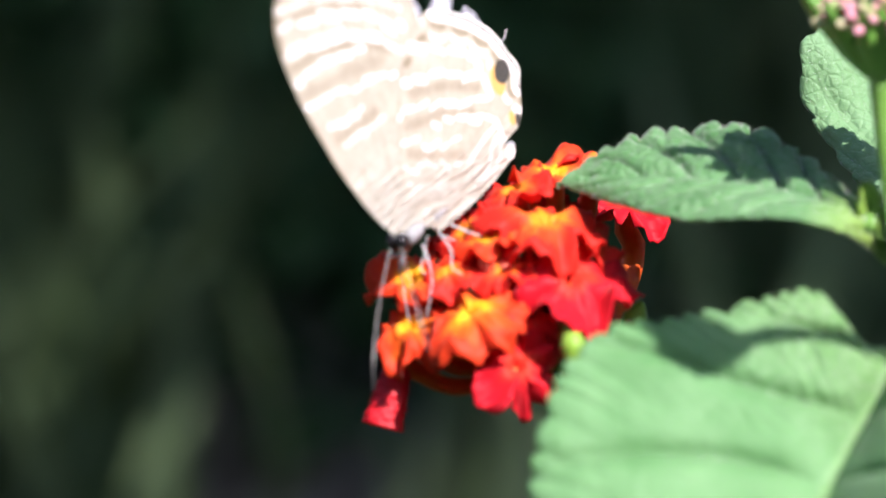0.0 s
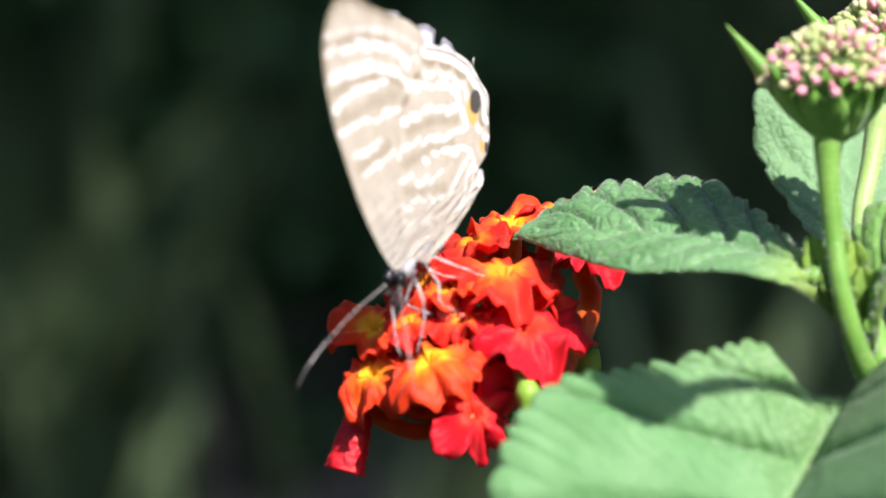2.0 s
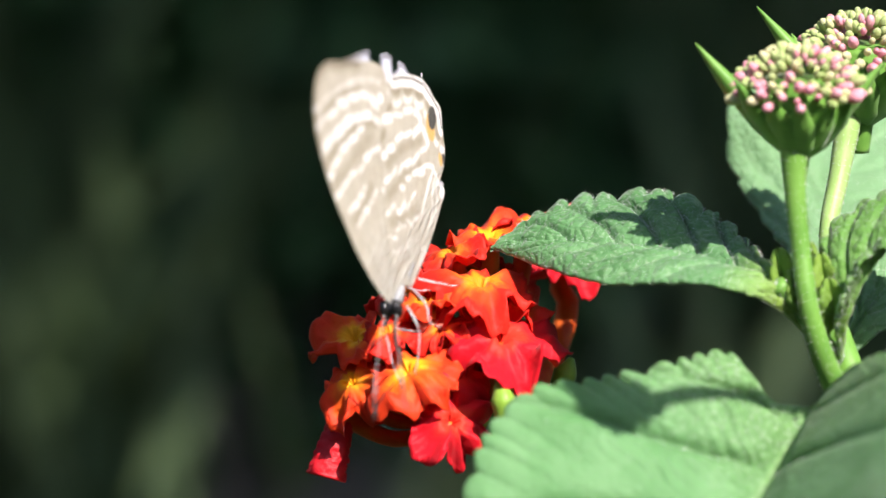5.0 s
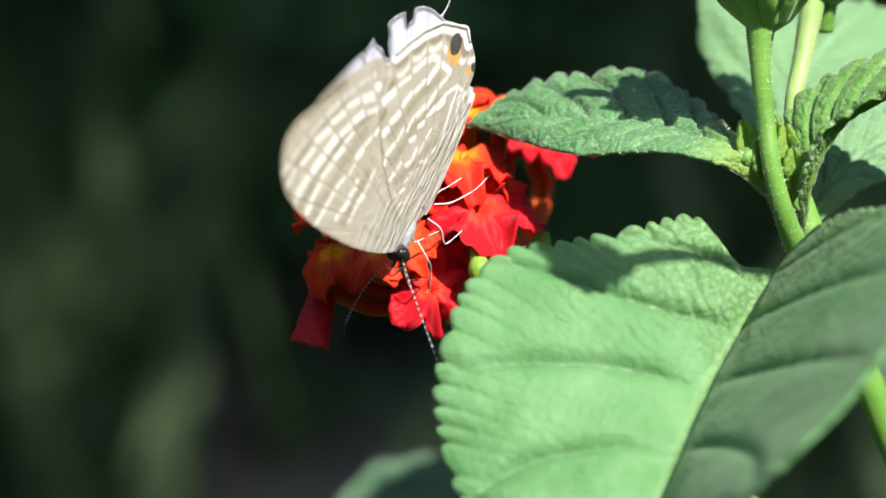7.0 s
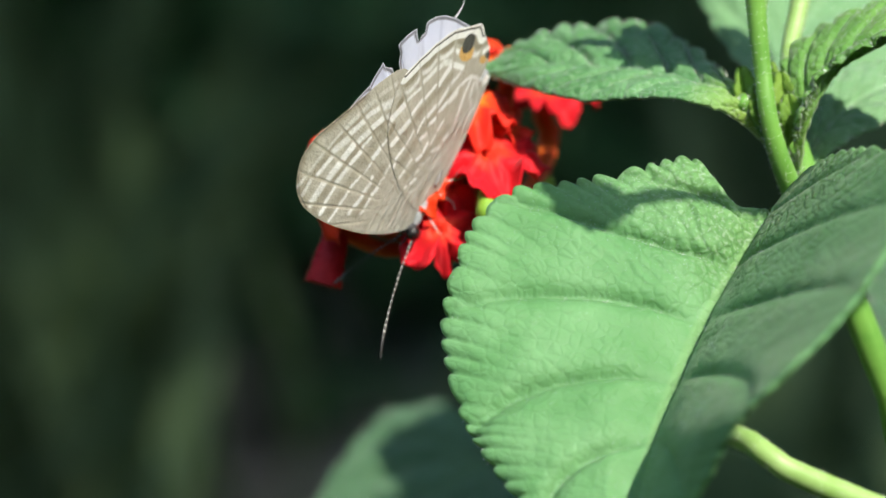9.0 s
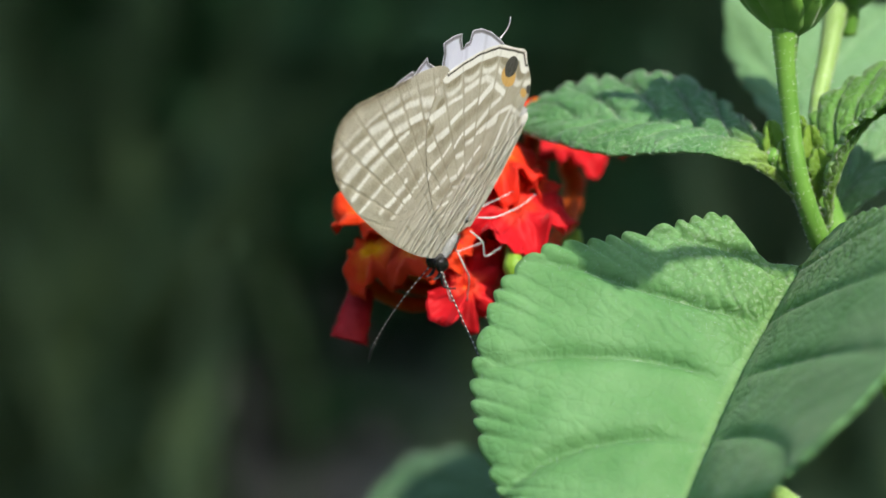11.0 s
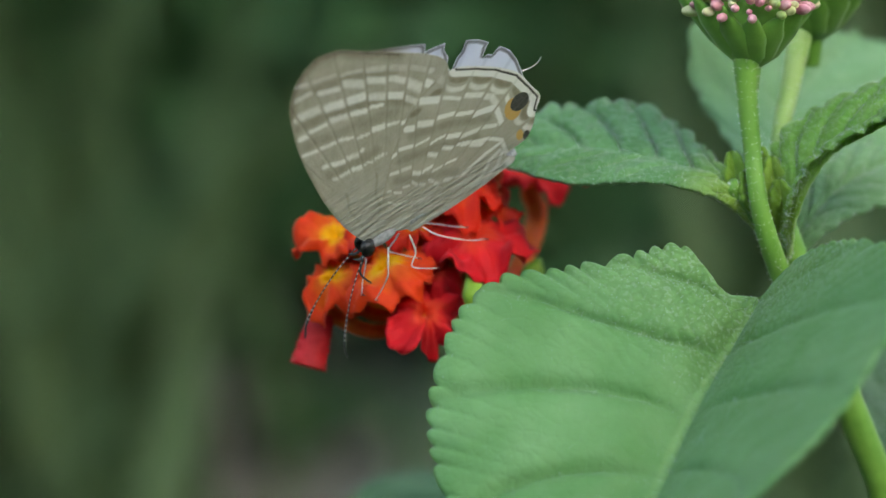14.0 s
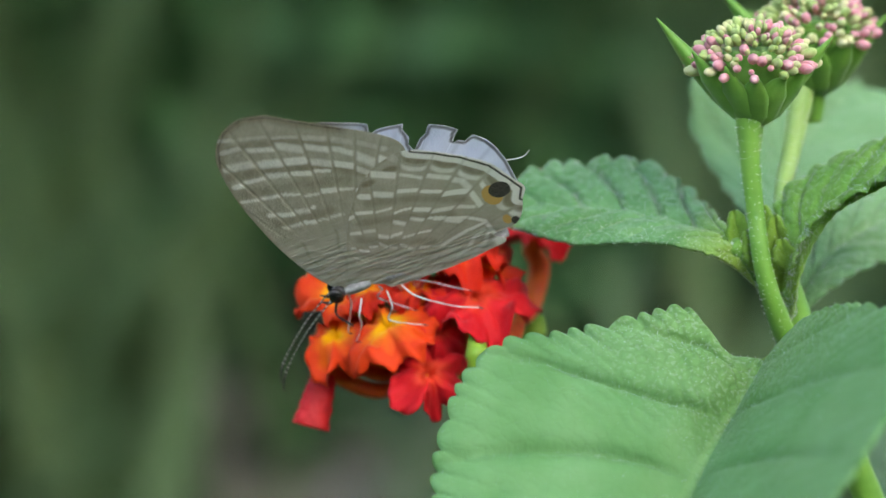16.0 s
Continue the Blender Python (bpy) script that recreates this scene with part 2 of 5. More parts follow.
def wing_material(name):
    """Taupe scales; the layers painted on the wing hold its white dashes, brown fills, eyespots, veins and hair."""
    k = Nodes(name)
    obj = k.coords()

    def layer(which):
        n = k.node("Attribute")
        n.attribute_name = which
        p = k.node("SeparateColor")
        k.link(n.outputs["Color"], p.inputs[0])
        return p.outputs

    white, brown, orange = layer("scales")
    vein, black, hair = layer("lines")
    grain = k.noise(obj, 9000, 2)
    mid = k.noise(obj, 2200, 3)
    blotch = k.noise(obj, 170, 3)

    def rough_edge(f, lo, hi):
        return k.ramp(k.math("ADD", f, k.math("MULTIPLY", k.math("SUBTRACT", mid, 0.5), 0.5)), [(lo, 0.0), (hi, 1.0)])

    c = k.mix(blotch, (0.395, 0.358, 0.280), (0.50, 0.470, 0.39))
    speck = k.ramp(k.noise(obj, 1100, 4, 0.7), [(0.36, 0.0), (0.64, 1.0)])
    c = k.mix(k.math("MULTIPLY", speck, 0.27), c, (0.235, 0.195, 0.125))
    c = k.mix(k.math("MULTIPLY", k.ramp(k.noise(obj, 420, 3), [(0.45, 0.0), (0.7, 1.0)]), 0.4), c, (0.60, 0.57, 0.47))
    c = k.mix(k.math("MULTIPLY", brown, k.ramp(mid, [(0.3, 0.75), (0.6, 1.0)])), c, (0.20, 0.160, 0.085))
    c = k.mix(k.math("MULTIPLY", rough_edge(white, 0.08, 0.85), 0.90), c, (0.90, 0.89, 0.86))
    comb = k.node("TexNoise")
    comb.inputs["Scale"].default_value = 1.0
    comb.inputs["Detail"].default_value = 3.0
    m = k.node("Mapping")
    m.inputs["Scale"].default_value = (420, 420, 3200)
    m.inputs["Rotation"].default_value = (0, -0.5, 0)
    k.link(obj, m.inputs[0])
    k.link(m.outputs[0], comb.inputs["Vector"])
    strand = k.ramp(comb.outputs[0], [(0.40, 0.0), (0.62, 1.0)])
    c = k.mix(k.math("MULTIPLY", hair, k.math("ADD", 0.25, k.math("MULTIPLY", strand, 0.70))), c, (0.48, 0.49, 0.44))
    c = k.mix(k.math("MULTIPLY", k.math("MULTIPLY", hair, k.math("SUBTRACT", 1.0, strand)), 0.40), c, (0.21, 0.185, 0.125))
    c = k.mix(k.math("MULTIPLY", vein, 0.26), c, (0.22, 0.19, 0.13))
    c = k.mix(k.math("MULTIPLY", rough_edge(orange, 0.25, 0.75), 0.9), c, (0.66, 0.36, 0.06))
    c = k.mix(rough_edge(black, 0.25, 0.7), c, (0.012, 0.010, 0.010))
    c = k.mix(k.math("MULTIPLY", grain, 0.16), c, (0.55, 0.53, 0.46))
    k.set(c, 0.55, spec=0.3)
    k.bsdf.inputs["Sheen Weight"].default_value = 0.06
    k.bsdf.inputs["Sheen Roughness"].default_value = 0.45
    h = k.math("ADD", k.math("MULTIPLY", vein, 0.25), k.math("MULTIPLY", grain, 0.3))
    h = k.math("ADD", h, k.math("MULTIPLY", k.math("MULTIPLY", hair, strand), 1.6))
    k.bump(k.math("ADD", h, k.math("MULTIPLY", speck, 0.35)), 0.7, 0.00016)
    k.through_light(c, 0.06)
    return k.mat


def wing_lining(name):
    """The bluish white inner face of a wing, with a dusky edge."""
    k = Nodes(name)
    obj = k.coords()
    n = k.node("Attribute")
    n.attribute_name = "lines"
    p = k.node("SeparateColor")
    k.link(n.outputs["Color"], p.inputs[0])
    c = k.mix(k.noise(obj, 700, 4), (0.70, 0.73, 0.84), (0.84, 0.86, 0.93))
    c = k.mix(p.outputs[2], c, (0.36, 0.32, 0.24))
    c = k.mix(k.math("MULTIPLY", p.outputs[0], 0.25), c, (0.34, 0.35, 0.42))
    c = k.mix(k.math("MULTIPLY", p.outputs[1], 0.8), c, (0.10, 0.095, 0.09))
    k.set(c, 0.5, spec=0.3)
    k.bump(k.noise(obj, 5000, 2), 0.4, 0.0001)
    k.through_light(c, 0.4)
    return k.mat


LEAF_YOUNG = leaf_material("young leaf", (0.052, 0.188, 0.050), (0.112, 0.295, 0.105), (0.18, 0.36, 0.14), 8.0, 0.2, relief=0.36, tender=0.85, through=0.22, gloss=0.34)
# darker copy of the leaf green, with shade put into its colour
LEAF_SHADED = leaf_material("shade-toned leaf", (0.03, 0.11, 0.045), (0.05, 0.15, 0.06), (0.10, 0.20, 0.10), 6.0)
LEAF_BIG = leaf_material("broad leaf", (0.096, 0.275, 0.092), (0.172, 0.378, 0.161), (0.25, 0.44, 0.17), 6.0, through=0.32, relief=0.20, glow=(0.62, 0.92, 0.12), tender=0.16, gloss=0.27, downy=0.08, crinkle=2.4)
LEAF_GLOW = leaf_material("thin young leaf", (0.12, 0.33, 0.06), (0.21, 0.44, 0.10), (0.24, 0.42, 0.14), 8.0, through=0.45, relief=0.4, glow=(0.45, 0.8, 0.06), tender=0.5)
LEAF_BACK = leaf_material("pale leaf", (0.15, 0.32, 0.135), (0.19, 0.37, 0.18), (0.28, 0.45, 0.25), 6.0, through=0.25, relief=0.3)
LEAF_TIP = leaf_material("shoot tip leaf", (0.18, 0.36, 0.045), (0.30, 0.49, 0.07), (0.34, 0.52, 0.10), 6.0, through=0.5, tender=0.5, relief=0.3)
STEM = stem_material("green stem", (0.10, 0.27, 0.036), (0.165, 0.36, 0.06))
STEM_PALE = stem_material("pale stem", (0.24, 0.42, 0.10), (0.34, 0.52, 0.18))
SEPAL = stem_material("calyx green", (0.16, 0.34, 0.03), (0.30, 0.46, 0.05))
PETAL_ORANGE = petal_material("orange petals", (0.95, 0.50, 0.008), (0.88, 0.15, 0.010), (0.80, 0.040, 0.010))
PETAL_RED = petal_material("red petals", (0.92, 0.34, 0.010), (0.85, 0.075, 0.012), (0.75, 0.020, 0.012))
PETAL_CRIMSON = petal_material("crimson petals", (0.74, 0.05, 0.02), (0.74, 0.014, 0.022), (0.66, 0.009, 0.020))
TUBE = plain("orange corolla tube", (0.66, 0.06, 0.012), (0.74, 0.16, 0.02), 0.45, 700, 0.25)
TUBE_YELLOW = plain("amber corolla tube", (0.72, 0.20, 0.02), (0.78, 0.34, 0.04), 0.45, 700, 0.25)
PETAL_SPENT = plain("spent crimson petal", (0.52, 0.008, 0.016), (0.66, 0.016, 0.022), 0.5, 900, 0.25)
TUBE_PINK = plain("pink corolla tube", (0.76, 0.10, 0.06), (0.82, 0.26, 0.17), 0.45, 900, 0.25)
BUD_GREEN = plain("bud green", (0.34, 0.48, 0.14), (0.50, 0.56, 0.27), 0.5, 1200, 0.2)
BUD_CREAM = plain("bud cream", (0.52, 0.56, 0.26), (0.70, 0.64, 0.40), 0.5, 1200, 0.2)
BUD_PINK = plain("bud pink", (0.68, 0.24, 0.31), (0.80, 0.46, 0.50), 0.5, 1500, 0.2)
HAIR = plain("plant hair", (0.72, 0.80, 0.70), (0.90, 0.94, 0.88), 0.25, 800, 0.3, 0.6)
FUR = plain("pale scales", (0.30, 0.315, 0.32), (0.56, 0.57, 0.58), 0.8, 3000, 0.0, 0.1, 0.9, 0.0003)
DARK = plain("dark scales", (0.015, 0.015, 0.016), (0.06, 0.06, 0.065), 0.5, 3000)
EYE = plain("compound eye", (0.006, 0.006, 0.007), (0.015, 0.014, 0.014), 0.18, 4000, 0.0, 0.5)
LEG = plain("white leg scales", (0.48, 0.48, 0.48), (0.72, 0.71, 0.70), 0.7, 5000, 0.0, 0.2, 0.6, 0.0001)
WING_OUT = wing_material("wing scales")
WING_IN = wing_lining("bluish wing scales")


# ---- leaves ----
def leaf(name, mid, left, right, material, parent, label="", ns=72, nu=26, teeth=13, tooth=0.0009, quilt=0.00045,
         veins=7.0, slant=0.22, thick=0.00022, cup=0.0, seed=0, cells=850, net=0.35, scallop=0.4, right_teeth=1.0, ridge=0.0):
    """A leaf blade between a midrib and two toothed margins: quilted between sunken veins, with a thickness."""
    M, L, R = curve_points(mid, ns), curve_points(left, ns), curve_points(right, ns)
    us = [-1 + 2 * i / (2 * nu) for i in range(2 * nu + 1)]
    grid = []
    for i in range(ns):
        s = i / (ns - 1)
        row = []
        t = abs(math.sin(math.pi * teeth * (s + 0.02 * math.sin(7 * s + seed) + 0.006 * math.sin(43 * s + seed) + 0.004 * math.sin(71 * s)))) ** 0.6
        for u in us:
            edge = L[i] if u < 0 else R[i]
            w = (edge - M[i]).length
            grow = 1 + (tooth * (right_teeth if u > 0 else 1.0) * (t - 0.55) / w if w > 1e-4 else 0) * abs(u) ** 5 * min(1, 5 * s, 6 * (1 - s))
            row.append(M[i] + (edge - M[i]) * abs(u) * grow)
        grid.append(row)
    nor = [[None] * len(us) for _ in range(ns)]
    for i in range(ns):
        for j in range(len(us)):
            a = grid[min(i + 1, ns - 1)][j] - grid[max(i - 1, 0)][j]
            b = grid[i][min(j + 1, len(us) - 1)] - grid[i][max(j - 1, 0)]
            n = a.cross(b)
            nor[i][j] = n.normalized() if n.length > 1e-14 else Vector((0, 0, 1))
    flip = -1 if nor[ns // 2][nu // 2].dot(Vector((0, -0.5, 0.8))) < 0 else 1
    top, low, uvs = [], [], []
    for i in range(ns):
        s = i / (ns - 1)
        for j, u in enumerate(us):
            au = abs(u)
            ph = s * veins - au * slant * veins
            f = abs(ph - math.floor(ph) - 0.5) * 2
            pillow = (1 - f ** 6) * min(1, au * 5) * min(1, 6 * s, 6 * (1 - s)) * (1 - (0.5 if u < 0 else 0.95) * au ** 5)
            q = abs(math.sin(math.pi * teeth * (s + 0.02 * math.sin(7 * s + seed) + 0.006 * math.sin(43 * s + seed) + 0.004 * math.sin(71 * s)))) ** 0.6
            pillow += scallop * (1 + (3 * max(0.0, 1 - s / 0.36) if ridge else 0)) * (right_teeth if u > 0 else 1.0) * (q - 0.7) * au ** 4 * min(1, 5 * s, 5 * (1 - s)) - (0.25 if u < 0 else 0.0) * au ** 14
            d = noise.voronoi(grid[i][j] * cells + Vector((seed, 0, 0)))[0]
            quiet = 0.45 if u > 0 and ridge else 1.0
            small = net * (min(1.0, (d[1] - d[0]) / 0.6) ** 0.8 - 0.5) + noise.noise(grid[i][j] * 700) * 0.1
            h = quilt * quiet * (pillow - 0.6 + small) + cup * math.sin(math.pi * au)
            if ridge and u < 0:
                h += ridge * (0.5 + noise.noise(grid[i][j] * 260)) * math.sin(2 * math.pi * (46 * s + 2 * au + 0.8 * noise.noise(grid[i][j] * 400))) * math.sin(math.pi * min(1, au * 1.15)) * max(0.0, 1 - s / 0.42)
            n = nor[i][j] * flip
            top.append(grid[i][j] + n * h)
            low.append(grid[i][j] + n * (h - thick))
            uvs.append((u, s))
    m = len(us)
    faces = []
    for i in range(ns - 1):
        for j in range(m - 1):
            a, b, c, d = i * m + j, i * m + j + 1, (i + 1) * m + j + 1, (i + 1) * m + j
            faces.append((a, b, c, d))
            o = ns * m
            faces.append((o + d, o + c, o + b, o + a))
    o = ns * m
    for i in range(ns - 1):
        for j in (0, m - 1):
            a, d = i * m + j, (i + 1) * m + j
            faces.append((a, d, o + d, o + a) if j == 0 else (d, a, o + a, o + d))
    if flip < 0:
        faces = [f[::-1] for f in faces]
    return link_mesh(name, top + low, faces, material, parent, label, uvs + uvs)


plant = thing("lantana_plant", BASE - Vector((-0.045, 0, 0.6)))
tagged(plant, "flowering lantana shrub with toothed green leaves and red blooms", "plant")
plant_back = Matrix.Translation(-plant.location)


def own(ob):
    """Hangs a part that was built at its place in the world under the plant."""
    ob.matrix_parent_inverse = plant_back
    return ob


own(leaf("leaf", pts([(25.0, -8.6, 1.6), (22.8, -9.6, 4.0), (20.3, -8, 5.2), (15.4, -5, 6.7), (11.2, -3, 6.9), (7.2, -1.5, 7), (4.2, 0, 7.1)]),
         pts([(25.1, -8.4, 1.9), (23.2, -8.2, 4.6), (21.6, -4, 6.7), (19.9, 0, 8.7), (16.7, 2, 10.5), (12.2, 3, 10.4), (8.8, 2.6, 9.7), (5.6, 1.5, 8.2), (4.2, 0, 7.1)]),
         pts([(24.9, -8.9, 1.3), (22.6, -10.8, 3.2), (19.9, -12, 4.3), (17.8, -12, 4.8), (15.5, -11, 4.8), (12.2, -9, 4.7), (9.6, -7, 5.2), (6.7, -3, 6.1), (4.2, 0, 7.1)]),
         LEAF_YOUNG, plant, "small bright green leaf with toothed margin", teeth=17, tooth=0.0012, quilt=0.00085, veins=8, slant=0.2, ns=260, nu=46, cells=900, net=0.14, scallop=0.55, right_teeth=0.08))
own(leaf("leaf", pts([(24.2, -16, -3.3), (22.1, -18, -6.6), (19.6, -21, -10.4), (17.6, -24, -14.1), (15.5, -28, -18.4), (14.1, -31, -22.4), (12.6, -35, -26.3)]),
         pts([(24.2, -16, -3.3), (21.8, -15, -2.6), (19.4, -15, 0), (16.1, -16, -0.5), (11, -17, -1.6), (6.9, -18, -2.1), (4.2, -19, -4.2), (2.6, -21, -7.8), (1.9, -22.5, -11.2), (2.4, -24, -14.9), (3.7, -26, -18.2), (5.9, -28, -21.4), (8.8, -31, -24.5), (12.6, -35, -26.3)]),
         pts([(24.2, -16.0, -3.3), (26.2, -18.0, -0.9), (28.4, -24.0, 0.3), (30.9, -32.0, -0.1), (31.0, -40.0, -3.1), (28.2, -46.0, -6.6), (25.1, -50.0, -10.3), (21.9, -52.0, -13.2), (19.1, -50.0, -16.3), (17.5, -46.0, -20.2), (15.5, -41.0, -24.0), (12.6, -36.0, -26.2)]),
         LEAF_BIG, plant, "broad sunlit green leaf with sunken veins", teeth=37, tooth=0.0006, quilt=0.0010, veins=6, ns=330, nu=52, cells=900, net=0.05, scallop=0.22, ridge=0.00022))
own(leaf("leaf", pts([(26.4, 0, 3.5), (28, 12, 8), (31, 22, 12.5), (36, 30, 17)]),
         pts([(26.4, 0, 3.5), (25.3, 8, 6.1), (23.8, 14, 8.9), (21.9, 17, 12.5), (21.6, 17, 15.3), (22.8, 17.5, 17.6), (26, 20, 18.6), (30, 25, 17.8), (36, 30, 17)]),
         pts([(26.4, 0, 3.5), (30, 9, 5.2), (35, 17, 7), (40, 23, 9.5), (42, 28, 13), (40, 31, 16), (36, 30, 17)]),
         LEAF_BACK, plant, "pale green leaf behind the stems", teeth=16, tooth=0.0008, veins=6))
own(leaf("leaf", pts([(26.5, -8, -0.8), (26.9, -10, 2.2), (28.9, -10.5, 6.1), (32, -11, 8.2), (36, -12, 9.6), (41, -13, 10.0)]),
         pts([(26.5, -8, -0.8), (26.4, -11, 2.6), (27.6, -12, 5.6), (30.0, -12.6, 7.5), (33, -13, 9.0), (36, -14, 9.9), (41, -13, 10.0)]),
         pts([(26.5, -8, -0.8), (26.2, -8, 4.0), (25.6, -7.5, 6.6), (27.3, -6.6, 8.9), (32, -6.5, 11.3), (36, -7.5, 12.2), (41, -13, 10.0)]),
         LEAF_GLOW, plant, "arched young leaf with a rough toothed rim", teeth=15, tooth=0.0006, quilt=0.0006, veins=9, ns=150, nu=30, cells=1100, net=0.2))
own(leaf("leaf", pts([(27.2, -4, -1), (29.2, -2, 2.2), (32, 2, 4.6), (36, 6, 6.4), (41, 9, 7)]),
         pts([(27.2, -4, -1), (28.2, -1, 3.4), (30.6, 3, 6.2), (35.2, 8, 7.9), (41, 9, 7)]),
         pts([(27.2, -4, -1), (30.4, -4, 1.6), (33.4, -1, 3), (37, 2, 4), (41, 9, 7)]),
         LEAF_BACK, plant, "pale green leaf curling outwards", teeth=12, tooth=0.0007))
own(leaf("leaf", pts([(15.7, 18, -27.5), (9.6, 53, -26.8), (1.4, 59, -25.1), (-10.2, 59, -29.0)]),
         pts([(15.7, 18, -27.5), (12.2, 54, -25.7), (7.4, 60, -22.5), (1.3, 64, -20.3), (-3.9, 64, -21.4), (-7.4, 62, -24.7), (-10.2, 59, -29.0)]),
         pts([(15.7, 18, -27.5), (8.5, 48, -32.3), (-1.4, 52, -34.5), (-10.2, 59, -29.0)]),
         LEAF_SHADED, plant, "lower leaf with shade put into its green", teeth=14))
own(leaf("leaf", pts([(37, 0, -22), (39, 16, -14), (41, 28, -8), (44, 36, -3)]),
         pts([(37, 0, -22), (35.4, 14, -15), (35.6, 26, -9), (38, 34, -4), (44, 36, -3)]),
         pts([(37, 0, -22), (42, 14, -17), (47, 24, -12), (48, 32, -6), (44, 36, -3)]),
         LEAF_SHADED, plant, "broad green leaf beside the lower stem", teeth=14))
# Leaf and shoot out of view, added to shadow the broad leaf
own(leaf("leaf", pts([(38.6, -57.9, 34.3), (34.3, -58.1, 34.1), (32.2, -57.9, 35.0)]),
         pts([(38.6, -57.9, 34.3), (35.8, -57.4, 35.7), (32.7, -57.4, 35.7), (32.2, -57.9, 35.0)]),
         pts([(38.6, -57.9, 34.3), (38.4, -58.4, 33.4), (34.8, -58.9, 31.7), (32.2, -57.9, 35.0)]),
         LEAF_YOUNG, plant, "unseen leaf added to cast a shadow on the broad leaf", ns=40, nu=14, teeth=9, tooth=0.0010))
own(rod("stem", pts([(38.6, -57.9, 34.3), (44.4, -56.6, 34.6), (58.0, -53.5, 32.6), (58, -30, 28), (58, -12, -10), (46, 0, -80)]), [0.0006, 0.0007, 0.0009, 0.0012, 0.0018], STEM, plant, n=40))



def hairs(parent, seed, count, reach):
    """Short pale hairs that stand on a part's surface."""
    rnd = random.Random(seed)
    me = parent.data
    polys = [p for p in me.polygons if p.area > 0]
    verts, faces = [], []
    total = np.cumsum([p.area for p in polys])
    for _ in range(count):
        p = polys[int(np.searchsorted(total, rnd.random() * total[-1]))]
        w = [rnd.random() + 0.05 for _ in p.vertices]
        c = sum((me.vertices[v].co * q for v, q in zip(p.vertices, w)), Vector()) / sum(w)
        n = (p.normal + Vector((rnd.uniform(-1, 1), rnd.uniform(-1, 1), rnd.uniform(-1, 1))) * 0.6).normalized()
        a = n.orthogonal().normalized() * 0.00002
        b = n.cross(a)
        tip = c + n * reach * rnd.uniform(0.5, 1.3)
        k = len(verts)
        verts += [c + a, c - a * 0.5 + b * 0.86, c - a * 0.5 - b * 0.86, tip]
        faces += [(k, k + 1, k + 3), (k + 1, k + 2, k + 3), (k + 2, k, k + 3)]
    ob = link_mesh("leaf_hairs", verts, faces, HAIR, parent)
    return tagged(ob, "fine pale hairs", kind="stuff")


# ---- stems ----
own(rod("stem", pts([(26.4, -6, 2), (27.2, -6.5, -1.9), (28.7, -6, -5.4), (30.6, -5, -8.7), (32.3, -4, -13.2), (34.7, -3, -20.5), (40, 0, -60), (43, 0, -200), (45, 0, -400), (45, 0, -612)]),
        [0.0010, 0.0014, 0.0012, 0.0011, 0.0011, 0.0014, 0.0022, 0.003, 0.0035], STEM, plant, n=60))
own(rod("peduncle", pts([(23.7, -11, 14.6), (23.7, -10.8, 10.9), (24.1, -10.7, 6.6), (24.6, -11, 2.7), (25.7, -10, -0.8), (27.6, -7, -4.5)]), [0.0011, 0.00072, 0.00064, 0.00068, 0.0008, 0.001], STEM, plant, n=40))
own(rod("peduncle", pts([(28.5, 0, 15.6), (27.7, -1, 11.5), (26.7, -3, 7.4), (26.8, -5, 3.4), (27.2, -6, -1)]), [0.0009, 0.0007, 0.0006, 0.0006, 0.0008], STEM_PALE, plant, n=36))
own(rod("peduncle", pts([(4.6, 2, -4.4), (7, 4, -9), (11, 3, -17), (19, 0, -32), (38, -1, -46)]), [0.0009, 0.0007, 0.0007, 0.0008, 0.0009], STEM, plant, n=36))
own(rod("petiole", pts([(22.6, -10.2, 4.15), (24.2, -9, 2.4), (26.6, -7, -1.0)]), [0.0006, 0.0006, 0.0009], STEM, plant))
own(rod("petiole", pts([(22.6, -16.6, -6.6), (24.0, -15.0, -4.4), (26.0, -11.5, -4.9), (28.7, -6.0, -6.4)]), [0.0002, 0.0006, 0.0006, 0.0007], STEM, plant))
own(rod("petiole", pts([(26.4, 0, 3.5), (26.7, -2, 1.8), (27.2, -4, -1)]), [0.0005, 0.0006, 0.0008], STEM_PALE, plant))
own(rod("petiole", pts([(15.7, 18, -27.5), (19, 8, -19.5), (23.6, -4, -20.1), (26.3, -6, -22), (35.5, -3, -26)]), [0.0005, 0.0008, 0.0008, 0.0009, 0.001], STEM_PALE, plant))

for i, hairy in enumerate([o for o in plant.children if o.name.split(".")[0] in ("leaf", "peduncle", "petiole")]):
    if i < 6 or "leaf" not in hairy.name:
        hairs(hairy, i, 12000 if i in (0, 1, 3) else 4500 if "leaf" in hairy.name else 700, 0.00036 if "leaf" in hairy.name else 0.0002)

# ---- the open flower head ----
CORE = at(4.4, 3.0, -3.6)
head = own(ball("flower_head", CORE, (0.0017, 0.0016, 0.0017), SEPAL, plant, "dome of red and orange lantana florets"))


